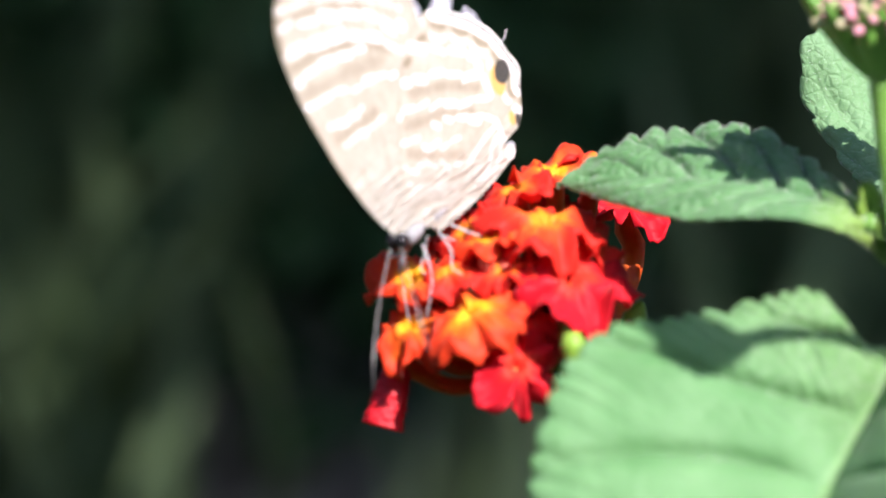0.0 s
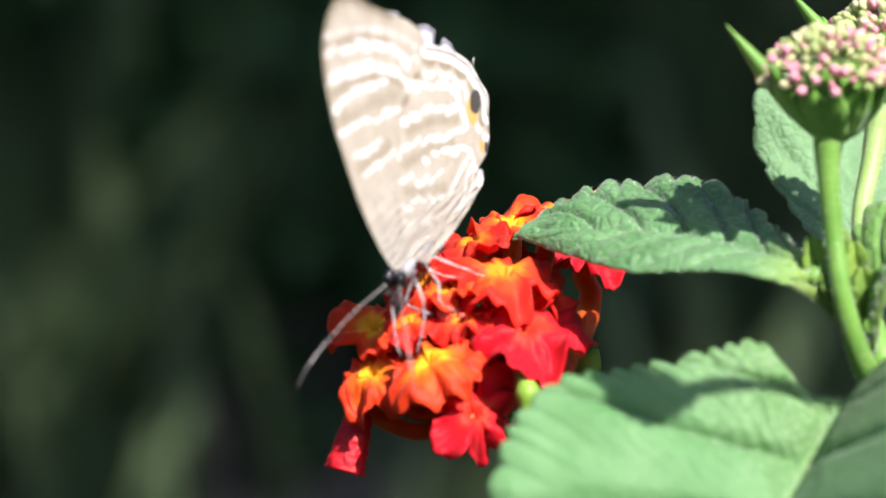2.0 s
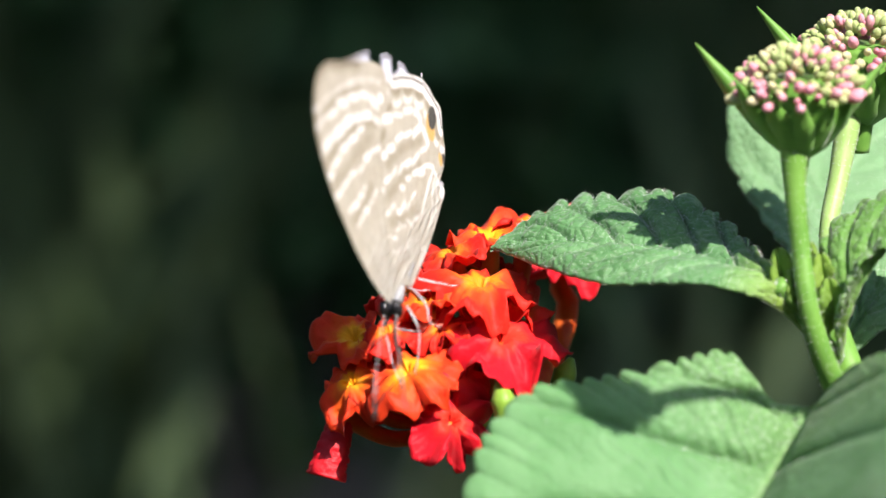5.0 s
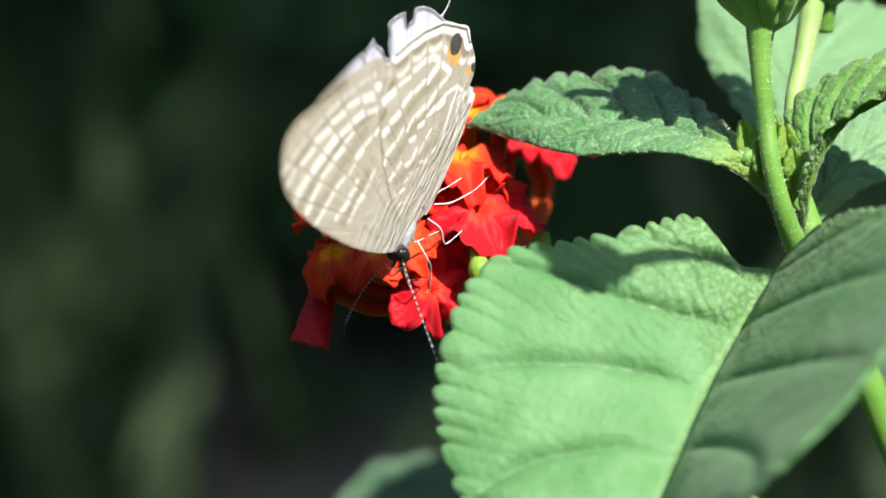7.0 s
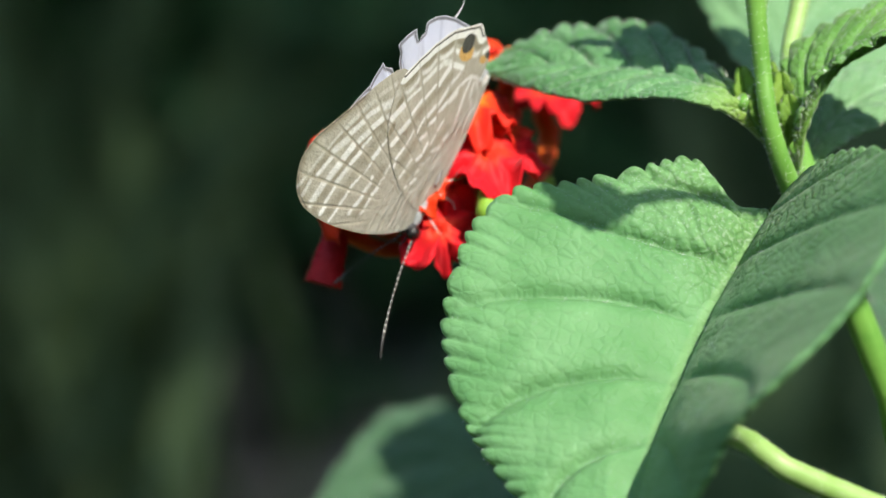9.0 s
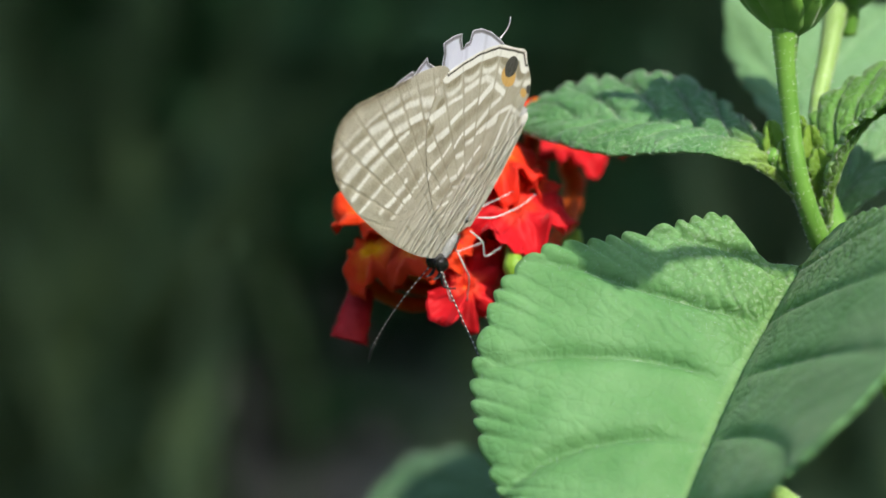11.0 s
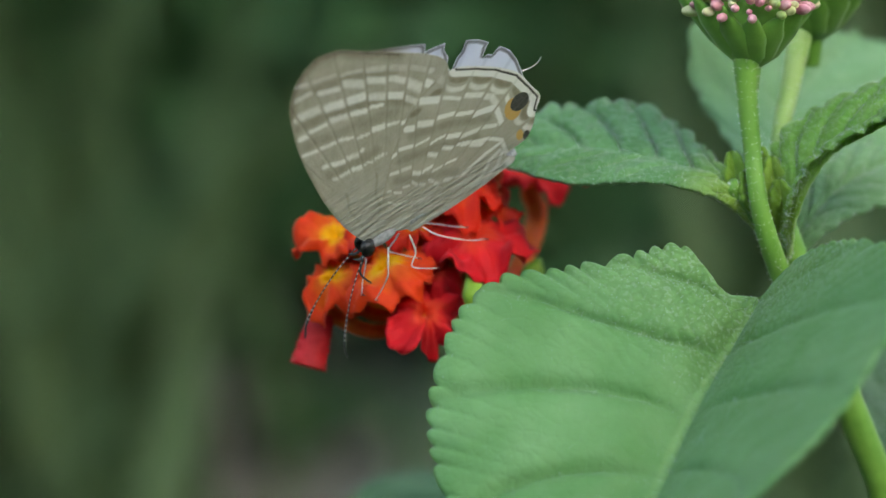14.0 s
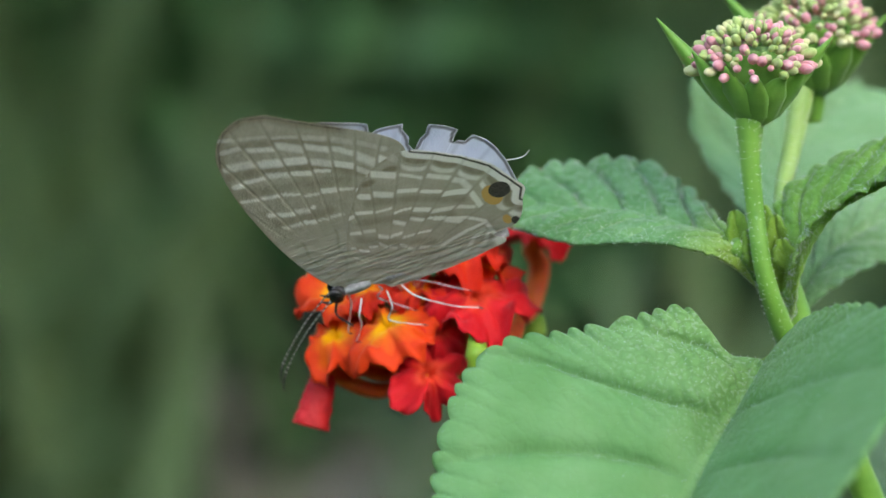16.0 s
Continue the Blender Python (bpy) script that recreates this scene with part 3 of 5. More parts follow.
def corolla(name, centre, face, size, material, seed, lobes=4, fold=0.5, spin=0.0):
    """One floret's limb: lobes with wavy, turned-back rims round a small throat."""
    rnd = random.Random(seed)
    z = face.normalized()
    x = z.orthogonal().normalized()
    x = Matrix.Rotation(spin, 3, z) @ x
    y = z.cross(x)
    na, nr = 72, 10
    wide = [0.74 + 0.42 * rnd.random() for _ in range(lobes)]
    drop = [fold * (0.1 + 0.75 * rnd.random()) for _ in range(lobes)]
    top, low, uvs = [], [], []
    for layer, out in ((0, top), (1, low)):
        for i in range(na):
            a = 2 * math.pi * i / na
            k = ((a + 0.30 * math.sin(a + seed) + 0.15 * math.sin(2 * a + seed * 2.1)) % (2 * math.pi)) / (2 * math.pi) * lobes
            li, q = int(k) % lobes, abs(k - int(k) - 0.5) * 2
            reach = size * wide[li] * (0.66 + 0.34 * (1 - q ** 4)) * (1 + 0.22 * noise.noise(Vector((math.cos(a) * 1.3, math.sin(a) * 1.3, seed * 7.7)))) * (1 + 0.04 * math.sin(a * 11 + seed) + 0.03 * math.sin(a * 17 + seed * 2.3))
            for j in range(nr + 1):
                r = j / nr
                bend = -drop[li] * (r ** 3) * size * 0.8 + 0.15 * size * math.sin(a * 5 + seed * 1.7) * r ** 2 + 0.04 * size * math.sin(a * 11 + seed) * r ** 2 + 0.05 * size * math.sin(a * 19 + seed * 3) * r ** 3 + 0.42 * size * noise.noise(Vector((math.cos(a) * r * 1.9, math.sin(a) * r * 1.9, seed * 3.3))) * r + 0.22 * size * noise.noise(Vector((math.cos(a) * r * 4.2, math.sin(a) * r * 4.2, seed * 5.1))) * r
                crease = -0.03 * size * math.exp(-((q) / 0.18) ** 2) * r
                gully = 0.12 * size * (q ** 3) * r
                h = bend + crease + gully - 0.25 * size * math.exp(-(r / 0.12) ** 2)
                w = reach * r * (1 - 0.22 * drop[li] * r)
                out.append(centre + x * math.cos(a) * w + y * math.sin(a) * w + z * (h - layer * 0.00012))
                if layer == 0:
                    uvs.append((i / na, r))
    m, faces, o = nr + 1, [], na * (nr + 1)
    for i in range(na):
        n = (i + 1) % na
        for j in range(nr):
            a, b, c, d = i * m + j, i * m + j + 1, n * m + j + 1, n * m + j
            faces += [(a, b, c, d), (o + d, o + c, o + b, o + a)]
        faces.append((i * m + nr, o + i * m + nr, o + n * m + nr, n * m + nr))
    return link_mesh(name, top + low, faces, material, head, "", uvs + uvs)


# place, turn of the face from straight out, size, kind
FLORETS = [
    ((-5.0, -1.4, 0.7), (-0.22, -0.55, 0.8), 3.1, 0, 0.35), ((-5.2, -2.7, -2.3), (-0.35, -0.6, 0.7), 3.2, 0, 0.7), ((-1.5, -5.0, -1.4), (-0.36, -0.5, 0.78), 3.7, 0, 0.8),
    ((-2.6, -3.0, 1.0), (-0.3, -0.35, 0.88), 2.5, 1, 0.8), ((1.6, -5.4, -4.8), (0.15, -0.85, 0.35), 4.3, 2, 0.8), ((5.0, -4.0, 0.8), (0.2, -0.62, 0.75), 4.5, 2, 0.9),
    ((3.6, -2.0, 4.2), (0.05, -0.42, 0.9), 4.2, 1, 0.8), ((0.2, -2.4, 3.2), (-0.2, -0.4, 0.88), 3.0, 0, 0.7), ((4.2, 4.0, 7.6), (0.0, -0.35, 0.93), 3.4, 0, 0.5),
    ((1.5, 2.0, 6.3), (-0.3, -0.3, 0.9), 3.2, 1, 0.6), ((9.5, 13.0, 5.5), (0.10, -0.36, 0.92), 3.9, 2, 0.4), ((6.9, 6.0, 8.2), (0.1, -0.3, 0.95), 3.3, 1, 0.4),
    ((6.0, -1.0, 2.9), (0.4, -0.45, 0.78), 2.8, 1, 0.8), ((0.9, -3.4, 1.2), (-0.1, -0.6, 0.75), 2.4, 1, 0.9), ((-1.6, -0.5, 3.6), (-0.5, -0.5, 0.7), 2.5, 1, 0.7), ((2.0, -4.2, -1.8), (0.1, -0.8, 0.5), 2.6, 2, 0.9),
    ((-2.8, 4.0, 3.4), (-0.6, 0.3, 0.7), 3.0, 1, 0.5), ((2.6, 7.0, 5.0), (0.0, 0.6, 0.8), 3.0, 1, 0.5), ((-3.4, 4.6, -1.4), (-0.7, 0.6, 0.1), 3.0, 2, 0.5),
]
KINDS = (PETAL_ORANGE, PETAL_RED, PETAL_CRIMSON)


def turned(v):
    return (at(*v) - BASE).normalized()


for i, (p, n, size, kind, fold) in enumerate(FLORETS):
    c, f = at(*p), turned(n)
    corolla("corolla", c, f, size * 0.001, KINDS[kind], i, 5 if i % 3 == 1 else 4, fold, i * 1.3)
    bend = (c - CORE) * 0.55 + CORE - f * 0.0022
    way = pts([(9.9, 13.5, 3.0), (9.6, 13.5, 0.8), (8.4, 11.0, -2.0), (7.0, 7.0, -3.4)]) if i == 10 else [bend]
    rod("corolla_tube", [c - f * 0.0008, c - f * 0.0018, *way, CORE], [0.0007, 0.00068, 0.0006, 0.0004] if i != 10 else [0.0008, 0.00085, 0.0008, 0.0007, 0.0005], TUBE if kind else TUBE_YELLOW, head, n=16, sides=10)
# a spent floret hangs from the rim, and bare tubes arch below
rod("spent_corolla", pts([(-5.7, -0.6, -4.6), (-6.1, -0.8, -5.9), (-6.5, -1.0, -7.4), (-6.9, -1.2, -8.9)]), [0.0006, 0.00095, 0.00105, 0.00115, 0.00135], PETAL_SPENT, head, "limp crimson floret that hangs down", n=34, sides=28, squash=0.55, rough=0.22)
for way, fat in (([(-5.7, -0.6, -4.7), (-4.4, 0.0, -5.6), (-2.0, 0.0, -6.4), (1.0, 1.5, -5.6), (4.4, 3.0, -3.6)], 0.0006),
                 ([(-4.6, -1.6, -3.2), (-3.2, -0.8, -4.6), (-1.0, 0.5, -5.2), (4.4, 3.0, -3.6)], 0.00055),
                 ([(0.9, -3.2, 1.5), (1.4, -2.0, 0.6), (4.4, 3.0, -3.6)], 0.0005), ([(-0.4, -3.2, 1.7), (0.4, -2.0, 0.4), (4.4, 3.0, -3.6)], 0.0005), ([(1.2, -4.6, -1.6), (2.0, -2.0, -2.2), (4.4, 3.0, -3.6)], 0.0005)):
    rod("corolla_tube", pts(way), [fat, fat * 0.95, fat * 0.8, fat * 0.7], TUBE if fat > 0.00052 else TUBE_PINK, head, n=22, sides=12, rough=0.1)
for p, q in (((4.9, -6.6, -5.2), (4.6, -6.4, -2.0)), ((6.2, -1.5, -4.6), (5.2, -2.6, -0.8)), ((5.4, -2.0, -5.4), (5.6, -3.0, -2.8)), ((8.6, 3.0, -3.0), (9.8, 2.6, -1.0))):
    rod("sepal", [at(*p), at(*p).lerp(at(*q), 0.5) + at(0.2, -0.2, 0) - BASE, at(*q)], [0.0004, 0.0009, 0.0002], SEPAL, head, n=12, sides=8)
for i in range(9):
    a = i * 0.7
    d = turned((math.cos(a), -0.5, math.sin(a) * 0.8 - 0.2))
    rod("sepal", [CORE, CORE + d * 0.0022, CORE + d * 0.0042 + Vector((0, 0, -0.0004))], [0.0006, 0.0007, 0.0001], SEPAL, head, n=10, sides=8, squash=0.4)


# ---- bud heads ----
def bud_head(centre, radius, seed, label):
    """A dome of small buds in a cup of narrow bracts: the outer ones pink, those in the middle still green."""
    rnd = random.Random(seed)
    up = Vector((0, 0, radius))
    body = own(rod("bud_head", [centre - up * 1.75, centre - up * 1.3, centre - up * 0.9, centre - up * 0.45, centre], [radius * 0.17, radius * 0.22, radius * 0.40, radius * 0.70, radius * 0.62], STEM, plant, label, n=24, sides=20))
    count = 190
    for i in range(count):
        f = (i + 0.5) / count
        el, az = math.asin(1 - 1.0 * f), i * 2.39996 + rnd.uniform(-0.12, 0.12)
        d = Vector((math.cos(az) * math.cos(el), math.sin(az) * math.cos(el), math.sin(el)))
        d = (d + Vector((rnd.uniform(-1, 1), rnd.uniform(-1, 1), rnd.uniform(-1, 1))) * 0.07).normalized()
        size = radius * (0.048 + 0.045 * rnd.random()) * (0.85 + 0.35 * f)
        tint = rnd.random() + 0.55 * (f - 0.5)
        turn = d.to_track_quat("Z", "Y").to_matrix().to_4x4()
        high = radius * (0.80 + 0.20 * f + 0.10 * rnd.random())
        ball("bud", centre - Vector((0, 0, radius * 0.3)) + Vector((d.x, d.y, d.z * 0.92)) * high, (size, size, size * 1.7), BUD_PINK if tint > 0.58 else BUD_CREAM if tint > 0.32 else BUD_GREEN, body, turn=turn, segs=8)
    foot = centre - Vector((0, 0, radius * 1.35))
    for i in range(12):
        a = i * 2 * math.pi / 12
        d = Vector((math.cos(a), math.sin(a), 0))
        proud = 0.74 + 0.16 * rnd.random() + 0.62 * max(0.0, -math.cos(a)) ** 8 + 0.3 * max(0.0, math.cos(a)) ** 6
        v, f = tube([foot - d * 0.0002, foot + d * radius * 0.36 + Vector((0, 0, radius * 0.42)), foot + d * radius * 0.80 + Vector((0, 0, radius * 0.9)), foot + d * radius * 1.2 * max(0.86, proud) + Vector((0, 0, radius * 1.4 * proud))],
                    [radius * 0.14, radius * 0.30, radius * 0.25, radius * 0.02], n=16, sides=8, squash=0.6)
        link_mesh("bract", v, f, STEM, body)


bud_head(at(23.9, -11, 17.4), 0.0040, 3, "unopened head of green and pink buds")
bud_head(at(29.3, 0, 20.2), 0.0042, 8, "second unopened head of pale buds")

# ---- young shoot at the node ----
def young_leaf(root, tip, bow, width, seed):
    """A small folded leaf of the shoot's tip."""
    r, t = Vector(root), Vector(tip)
    middle = (r + t) / 2 + Vector(bow)
    side = (t - r).cross(Vector((0, 1, 0.2))).normalized() * width
    edge = [[r, r.lerp(middle, 0.6) + side * g * 0.8 + Vector((0, -0.5, 0.2)), middle + side * g + Vector((0, -0.7, 0.3)), middle.lerp(t, 0.6) + side * g * 0.6 + Vector((0, -0.4, 0.1)), t] for g in (-1, 1)]
    ob = own(leaf("young_leaf", pts([r, r.lerp(middle, 0.6), middle, middle.lerp(t, 0.6), t]), pts(edge[0]), pts(edge[1]), LEAF_TIP, plant, ns=40, nu=8, teeth=6, tooth=0.0002, quilt=0.00012, veins=6, thick=0.0003, scallop=0.2, seed=seed))
    hairs(ob, seed, 500, 0.0003)


for i, row in enumerate([
        ((25.2, -8.6, 1.2), (22.7, -9.4, 6.6), (-0.7, -0.3, 0.1), 0.8), ((25.5, -9, 1.0), (23.6, -10.2, 5.2), (-0.4, -0.5, 0.0), 0.7),
        ((25.8, -8.4, 0.8), (25.6, -8.6, 6.3), (0.2, -0.2, 0.2), 0.8), ((26.0, -9, 0.8), (26.0, -10, 4.6), (0.3, -0.4, 0.0), 0.8),
        ((25.9, -8.2, 1.0), (24.9, -8.0, 7.0), (-0.3, 0.2, 0.1), 0.7)]):
    young_leaf(*row, i + 20)


# ---- butterfly, in its own space: X to the head, Z to the back, millimetres ----
bug = thing("butterfly")
tagged(bug, "small taupe butterfly with white lines and torn wings feeding", "butterfly")


def mm(x, y, z):
    return Vector((x, y, z)) * 0.001


def straight_points(ctrl, n):
    """n points along straight stretches between ctrl, corners kept."""
    lengths = [0.0]
    for a, b in zip(ctrl, ctrl[1:]):
        lengths.append(lengths[-1] + (b - a).length)
    out = []
    for k in range(n):
        want = lengths[-1] * k / (n - 1)
        j = max(i for i in range(len(ctrl) - 1) if lengths[i] <= want + 1e-12)
        out.append(ctrl[j].lerp(ctrl[j + 1], min(1, (want - lengths[j]) / (lengths[j + 1] - lengths[j]))))
    return out


def near_line(x, z, line):
    """How far the points lie from a line through the given corners, in millimetres."""
    best = np.full(x.shape, 1e9)
    for (ax, az), (bx, bz) in zip(line, line[1:]):
        dx, dz = bx - ax, bz - az
        f = np.clip(((x - ax) * dx + (z - az) * dz) / (dx * dx + dz * dz), 0, 1)
        best = np.minimum(best, np.hypot(x - ax - f * dx, z - az - f * dz))
    return best


def fade(d, inner, outer):
    f = np.clip((outer - d) / (outer - inner), 0, 1)
    return f * f * (3 - 2 * f)


def shuffle(cell, salt):
    """A steady random number from -0.5 to 0.5 for each cell between two veins."""
    v = np.sin(cell * 12.9898 + salt * 78.233) * 43758.5453
    return v - np.floor(v) - 0.5


def dashes(x, z, hub, ang0, step, rows, loose=1.0):
    """White lines broken at the veins: each row is a line, its half width and its strength."""
    ang = np.arctan2(x - hub[0], z - hub[1])
    c = (ang - ang0) / step
    cell = np.floor(c)
    across = np.abs(c - cell - 0.5) * 2
    r = np.hypot(x - hub[0], z - hub[1])
    vein = fade((1 - across) * 0.5 * step * r, 0.03, 0.16)
    white = np.zeros(x.shape)
    for i, (line, half, power) in enumerate(rows):
        out = loose * (shuffle(cell, i + 1) * 0.42 + shuffle(cell, i + 31) * (c - cell - 0.5) * 0.55)
        sx, sz = x + out * (x - hub[0]) / r, z + out * (z - hub[1]) / r
        wide = half * (0.84 + 0.5 * shuffle(cell, i + 61))
        d = near_line(sx, sz, line)
        gap = np.clip((1 - across) / 0.22, 0.10, 1)
        white = np.maximum(white, fade(d / wide, 0.45, 1.35) * power * gap * (0.95 + 0.5 * shuffle(cell, i + 91)))
    return np.clip(white, 0, 1), vein, cell, across


def forewing_marks(x, z, rim):
    hub = (2.8, 0.6)
    rows = [([(5.2, 19.0), (4.2, 18.6), (1.6, 17.6), (-1.6, 15.6), (-4.2, 13.2)], 0.30, 0.45),
            ([(5.5, 17.8), (4.4, 17.6), (1.8, 16.5), (-1.3, 14.4), (-3.6, 11.8)], 0.42, 0.85),
            ([(5.8, 16.3), (3.4, 15.7), (0.4, 14.2), (-1.4, 12.5), (-3.0, 10.6)], 0.40, 0.95),
            ([(6.1, 14.6), (4.2, 14.2), (2.5, 13.8), (0.0, 12.7)], 0.30, 0.95),
            ([(6.2, 12.7), (3.5, 11.9), (1.7, 11.3), (-1.6, 10.1)], 0.26, 1.0),
            ([(5.2, 10.8), (4.2, 10.4), (2.2, 10.0)], 0.25, 0.9),
            ([(4.7, 8.9), (3.0, 8.5), (0.8, 8.2)], 0.22, 0.85)]
    white, vein, cell, across = dashes(x, z, hub, 0.08, 0.112, rows)
    brown = 0.62 * fade(near_line(x, z, [(6.0, 15.5), (3.8, 15.0), (0.2, 13.5), (-2.0, 11.6)]), 0.1, 0.75)
    brown = np.maximum(brown, 0.55 * fade(near_line(x, z, [(5.4, 18.2), (1.7, 17.1), (-1.5, 15.0)]), 0.1, 0.6))
    brown = np.maximum(brown, 0.45 * fade(near_line(x, z, [(6.3, 13.6), (1.8, 12.4), (-0.8, 11.4)]), 0.1, 0.8))
    brown = np.maximum(brown, 0.5 * fade(near_line(x, z, [(5.0, 9.7), (3.0, 9.2), (1.4, 9.1)]), 0.1, 0.7))
    # folds at the root only painted: brown darkens each crease line
    for crease in ([(3.0, 1.2), (2.3, 4.2), (1.9, 7.0)], [(3.4, 1.2), (4.2, 4.0), (4.4, 7.0)], [(2.4, 1.2), (0.6, 4.5), (-0.2, 6.5)]):
        brown = np.maximum(brown, 0.55 * fade(near_line(x + 0.12 * np.sin(z * 2.1), z, crease), 0.02, 0.18))
    edge = near_line(x, z, rim[6:13])
    brown = np.maximum(brown, 0.75 * fade(edge, 0.1, 0.9) * (z > 11))
    brown = np.maximum(brown, 0.5 * fade(near_line(x, z, rim[2:8]), 0.0, 0.3))
    black = 0.55 * fade(np.abs(edge - 0.14), 0.05, 0.11) * (z > 11)
    hair = 0.9 * fade(np.hypot(x - 3.4, z - 0.6), 1.5, 9.0)
    return white, brown, np.zeros(x.shape), vein * np.clip((z - 6) / 6, 0, 1), black, hair


def hindwing_marks(x, z, rim):
    hub = (0.9, 0.2)
    outer = rim[7:14]
    edge = near_line(x, z, outer)
    rows = [([(0.7, 7.9), (-1.0, 7.45), (-2.9, 7.0), (-5.0, 6.0), (-7.4, 5.0)], 0.24, 1.0),
            ([(-1.8, 5.8), (-4.4, 4.95), (-6.5, 4.1)], 0.22, 0.95),
            ([(1.1, 6.2), (-0.4, 5.6), (-1.1, 4.8), (-3.5, 3.8)], 0.20, 0.85),
            ([(1.6, 4.8), (0.1, 3.95), (-2.0, 2.8), (-3.9, 2.1)], 0.18, 0.7),
            ([(1.8, 3.4), (0.2, 2.2), (-2.0, 1.3)], 0.16, 0.5),
            ([(-0.8, 9.9), (-1.7, 9.6), (-2.9, 9.1), (-5.4, 7.8), (-7.6, 6.6)], 0.30, 1.0),
            ([(-1.8, 11.0), (-3.2, 10.3), (-5.4, 9.1), (-7.3, 7.7), (-8.2, 4.6)], 0.32, 0.95)]
    white, vein, cell, across = dashes(x, z, hub, -0.25, 0.17, rows, 1.9)
    # scalloped lunules and a white seam before the margin
    lune = edge + 0.35 * across ** 2
    fore = np.clip((-x - 3.0) / 1.5, 0, 1)
    white = np.maximum(white, fore * (0.8 + 0.5 * shuffle(cell, 7)) * fade(np.abs(lune - 1.75 - 0.3 * shuffle(cell, 5)), 0.10, 0.34) * np.clip((1 - across) / 0.3, 0.1, 1))
    white = np.maximum(white, fore * fade(np.abs(edge - 0.54), 0.17, 0.32))
    white = np.maximum(white, 1.0 * fade(edge, 0.08, 0.13))
    brown = fore * 0.75 * fade(np.abs(lune - 1.10), 0.12, 0.34) * np.clip((1 - across) / 0.3, 0, 1)
    for cx, cz, ax, az in ((-3.35, 11.15, 0.75, 0.42), (-1.6, 10.55, 0.6, 0.4)):
        brown = np.maximum(brown, 0.85 * fade(np.hypot((x - cx) / ax, (z - cz) / az), 0.5, 1.1))
    for line in ([(0.2, 7.0), (-2.6, 6.2), (-5.6, 4.9)], [(-1.0, 8.7), (-4.0, 7.6), (-6.8, 6.0)], [(0.8, 5.4), (-1.4, 4.0), (-3.6, 2.9)]):
        brown = np.maximum(brown, 0.5 * fade(near_line(x, z, line), 0.1, 0.6))
    # white streaks that bend round to the inner margin
    for line in ([(-4.5, 5.0), (-6.5, 4.1), (-7.5, 3.2), (-7.7, 1.5)], [(-4.1, 2.2), (-6.1, 2.8), (-7.3, 2.95)], [(-4.6, 0.5), (-5.7, 1.1), (-6.3, 1.9), (-7.2, 2.3)], [(-5.6, 0.3), (-6.8, 1.0), (-7.4, 2.0)]):
        white = np.maximum(white, 0.8 * fade(near_line(x, z, line), 0.08, 0.24))
    spot = np.hypot((x + 9.40) / 0.92, z - 5.75)
    orange = fade(np.hypot((x + 8.8) / 0.75, (z - 5.45) / 1.15), 0.8, 1.05) * fade(0.9 - edge, 0, 0.25)
    orange = np.maximum(orange, 0.9 * fade(np.hypot((x + 8.95) / 0.35, (z - 2.6) / 0.6), 0.6, 1.1))
    black = np.maximum(fade(spot, 0.72, 0.90), fade(np.hypot((x + 9.45) / 0.32, (z - 2.2) / 0.5), 0.7, 1.1))
    white = white * (1 - orange) * (1 - black)
    line = fade(np.abs(edge - 0.22), 0.04, 0.10)
    black = np.maximum(black, np.clip(0.25 + fore, 0, 1) * 0.85 * line * (z > 1.6))
    hair = 0.95 * np.clip(fade(z + 0.16 * x + 0.02 * x * x, 0.2, 3.4) + fade(np.hypot(x - 1.0, z), 1.0, 6.0), 0, 1)
    tip = fade(np.hypot(x + 7.9, z - 0.7), 0.3, 0.8)
    white = np.maximum(white, tip)
    brown = np.maximum(brown, 0.25 * fade(near_line(x, z, rim[1:7]), 0.02, 0.22))
    return white, brown, orange, vein * np.clip((np.hypot(x - 0.9, z - 0.2) - 3.5) / 4, 0, 0.8), black, hair * (1 - tip)


def lining_marks(x, z, rim):
    ang = np.arctan2(x - 2.0, z - 0.4) / 0.16
    vein = fade(np.abs(ang - np.round(ang)), 0.0, 0.14)
    edge = near_line(x, z, rim[2:-3])
    return 0 * x, 0 * x, 0 * x, vein, fade(np.abs(edge - 0.16), 0.07, 0.15), 0 * x


def fore_lining_marks(x, z, rim):
    w, br, og, vein, edge, none = lining_marks(x, z, rim)
    return w, br, og, vein, edge, np.clip((x + 2.6) / 2.2, 0, 1)


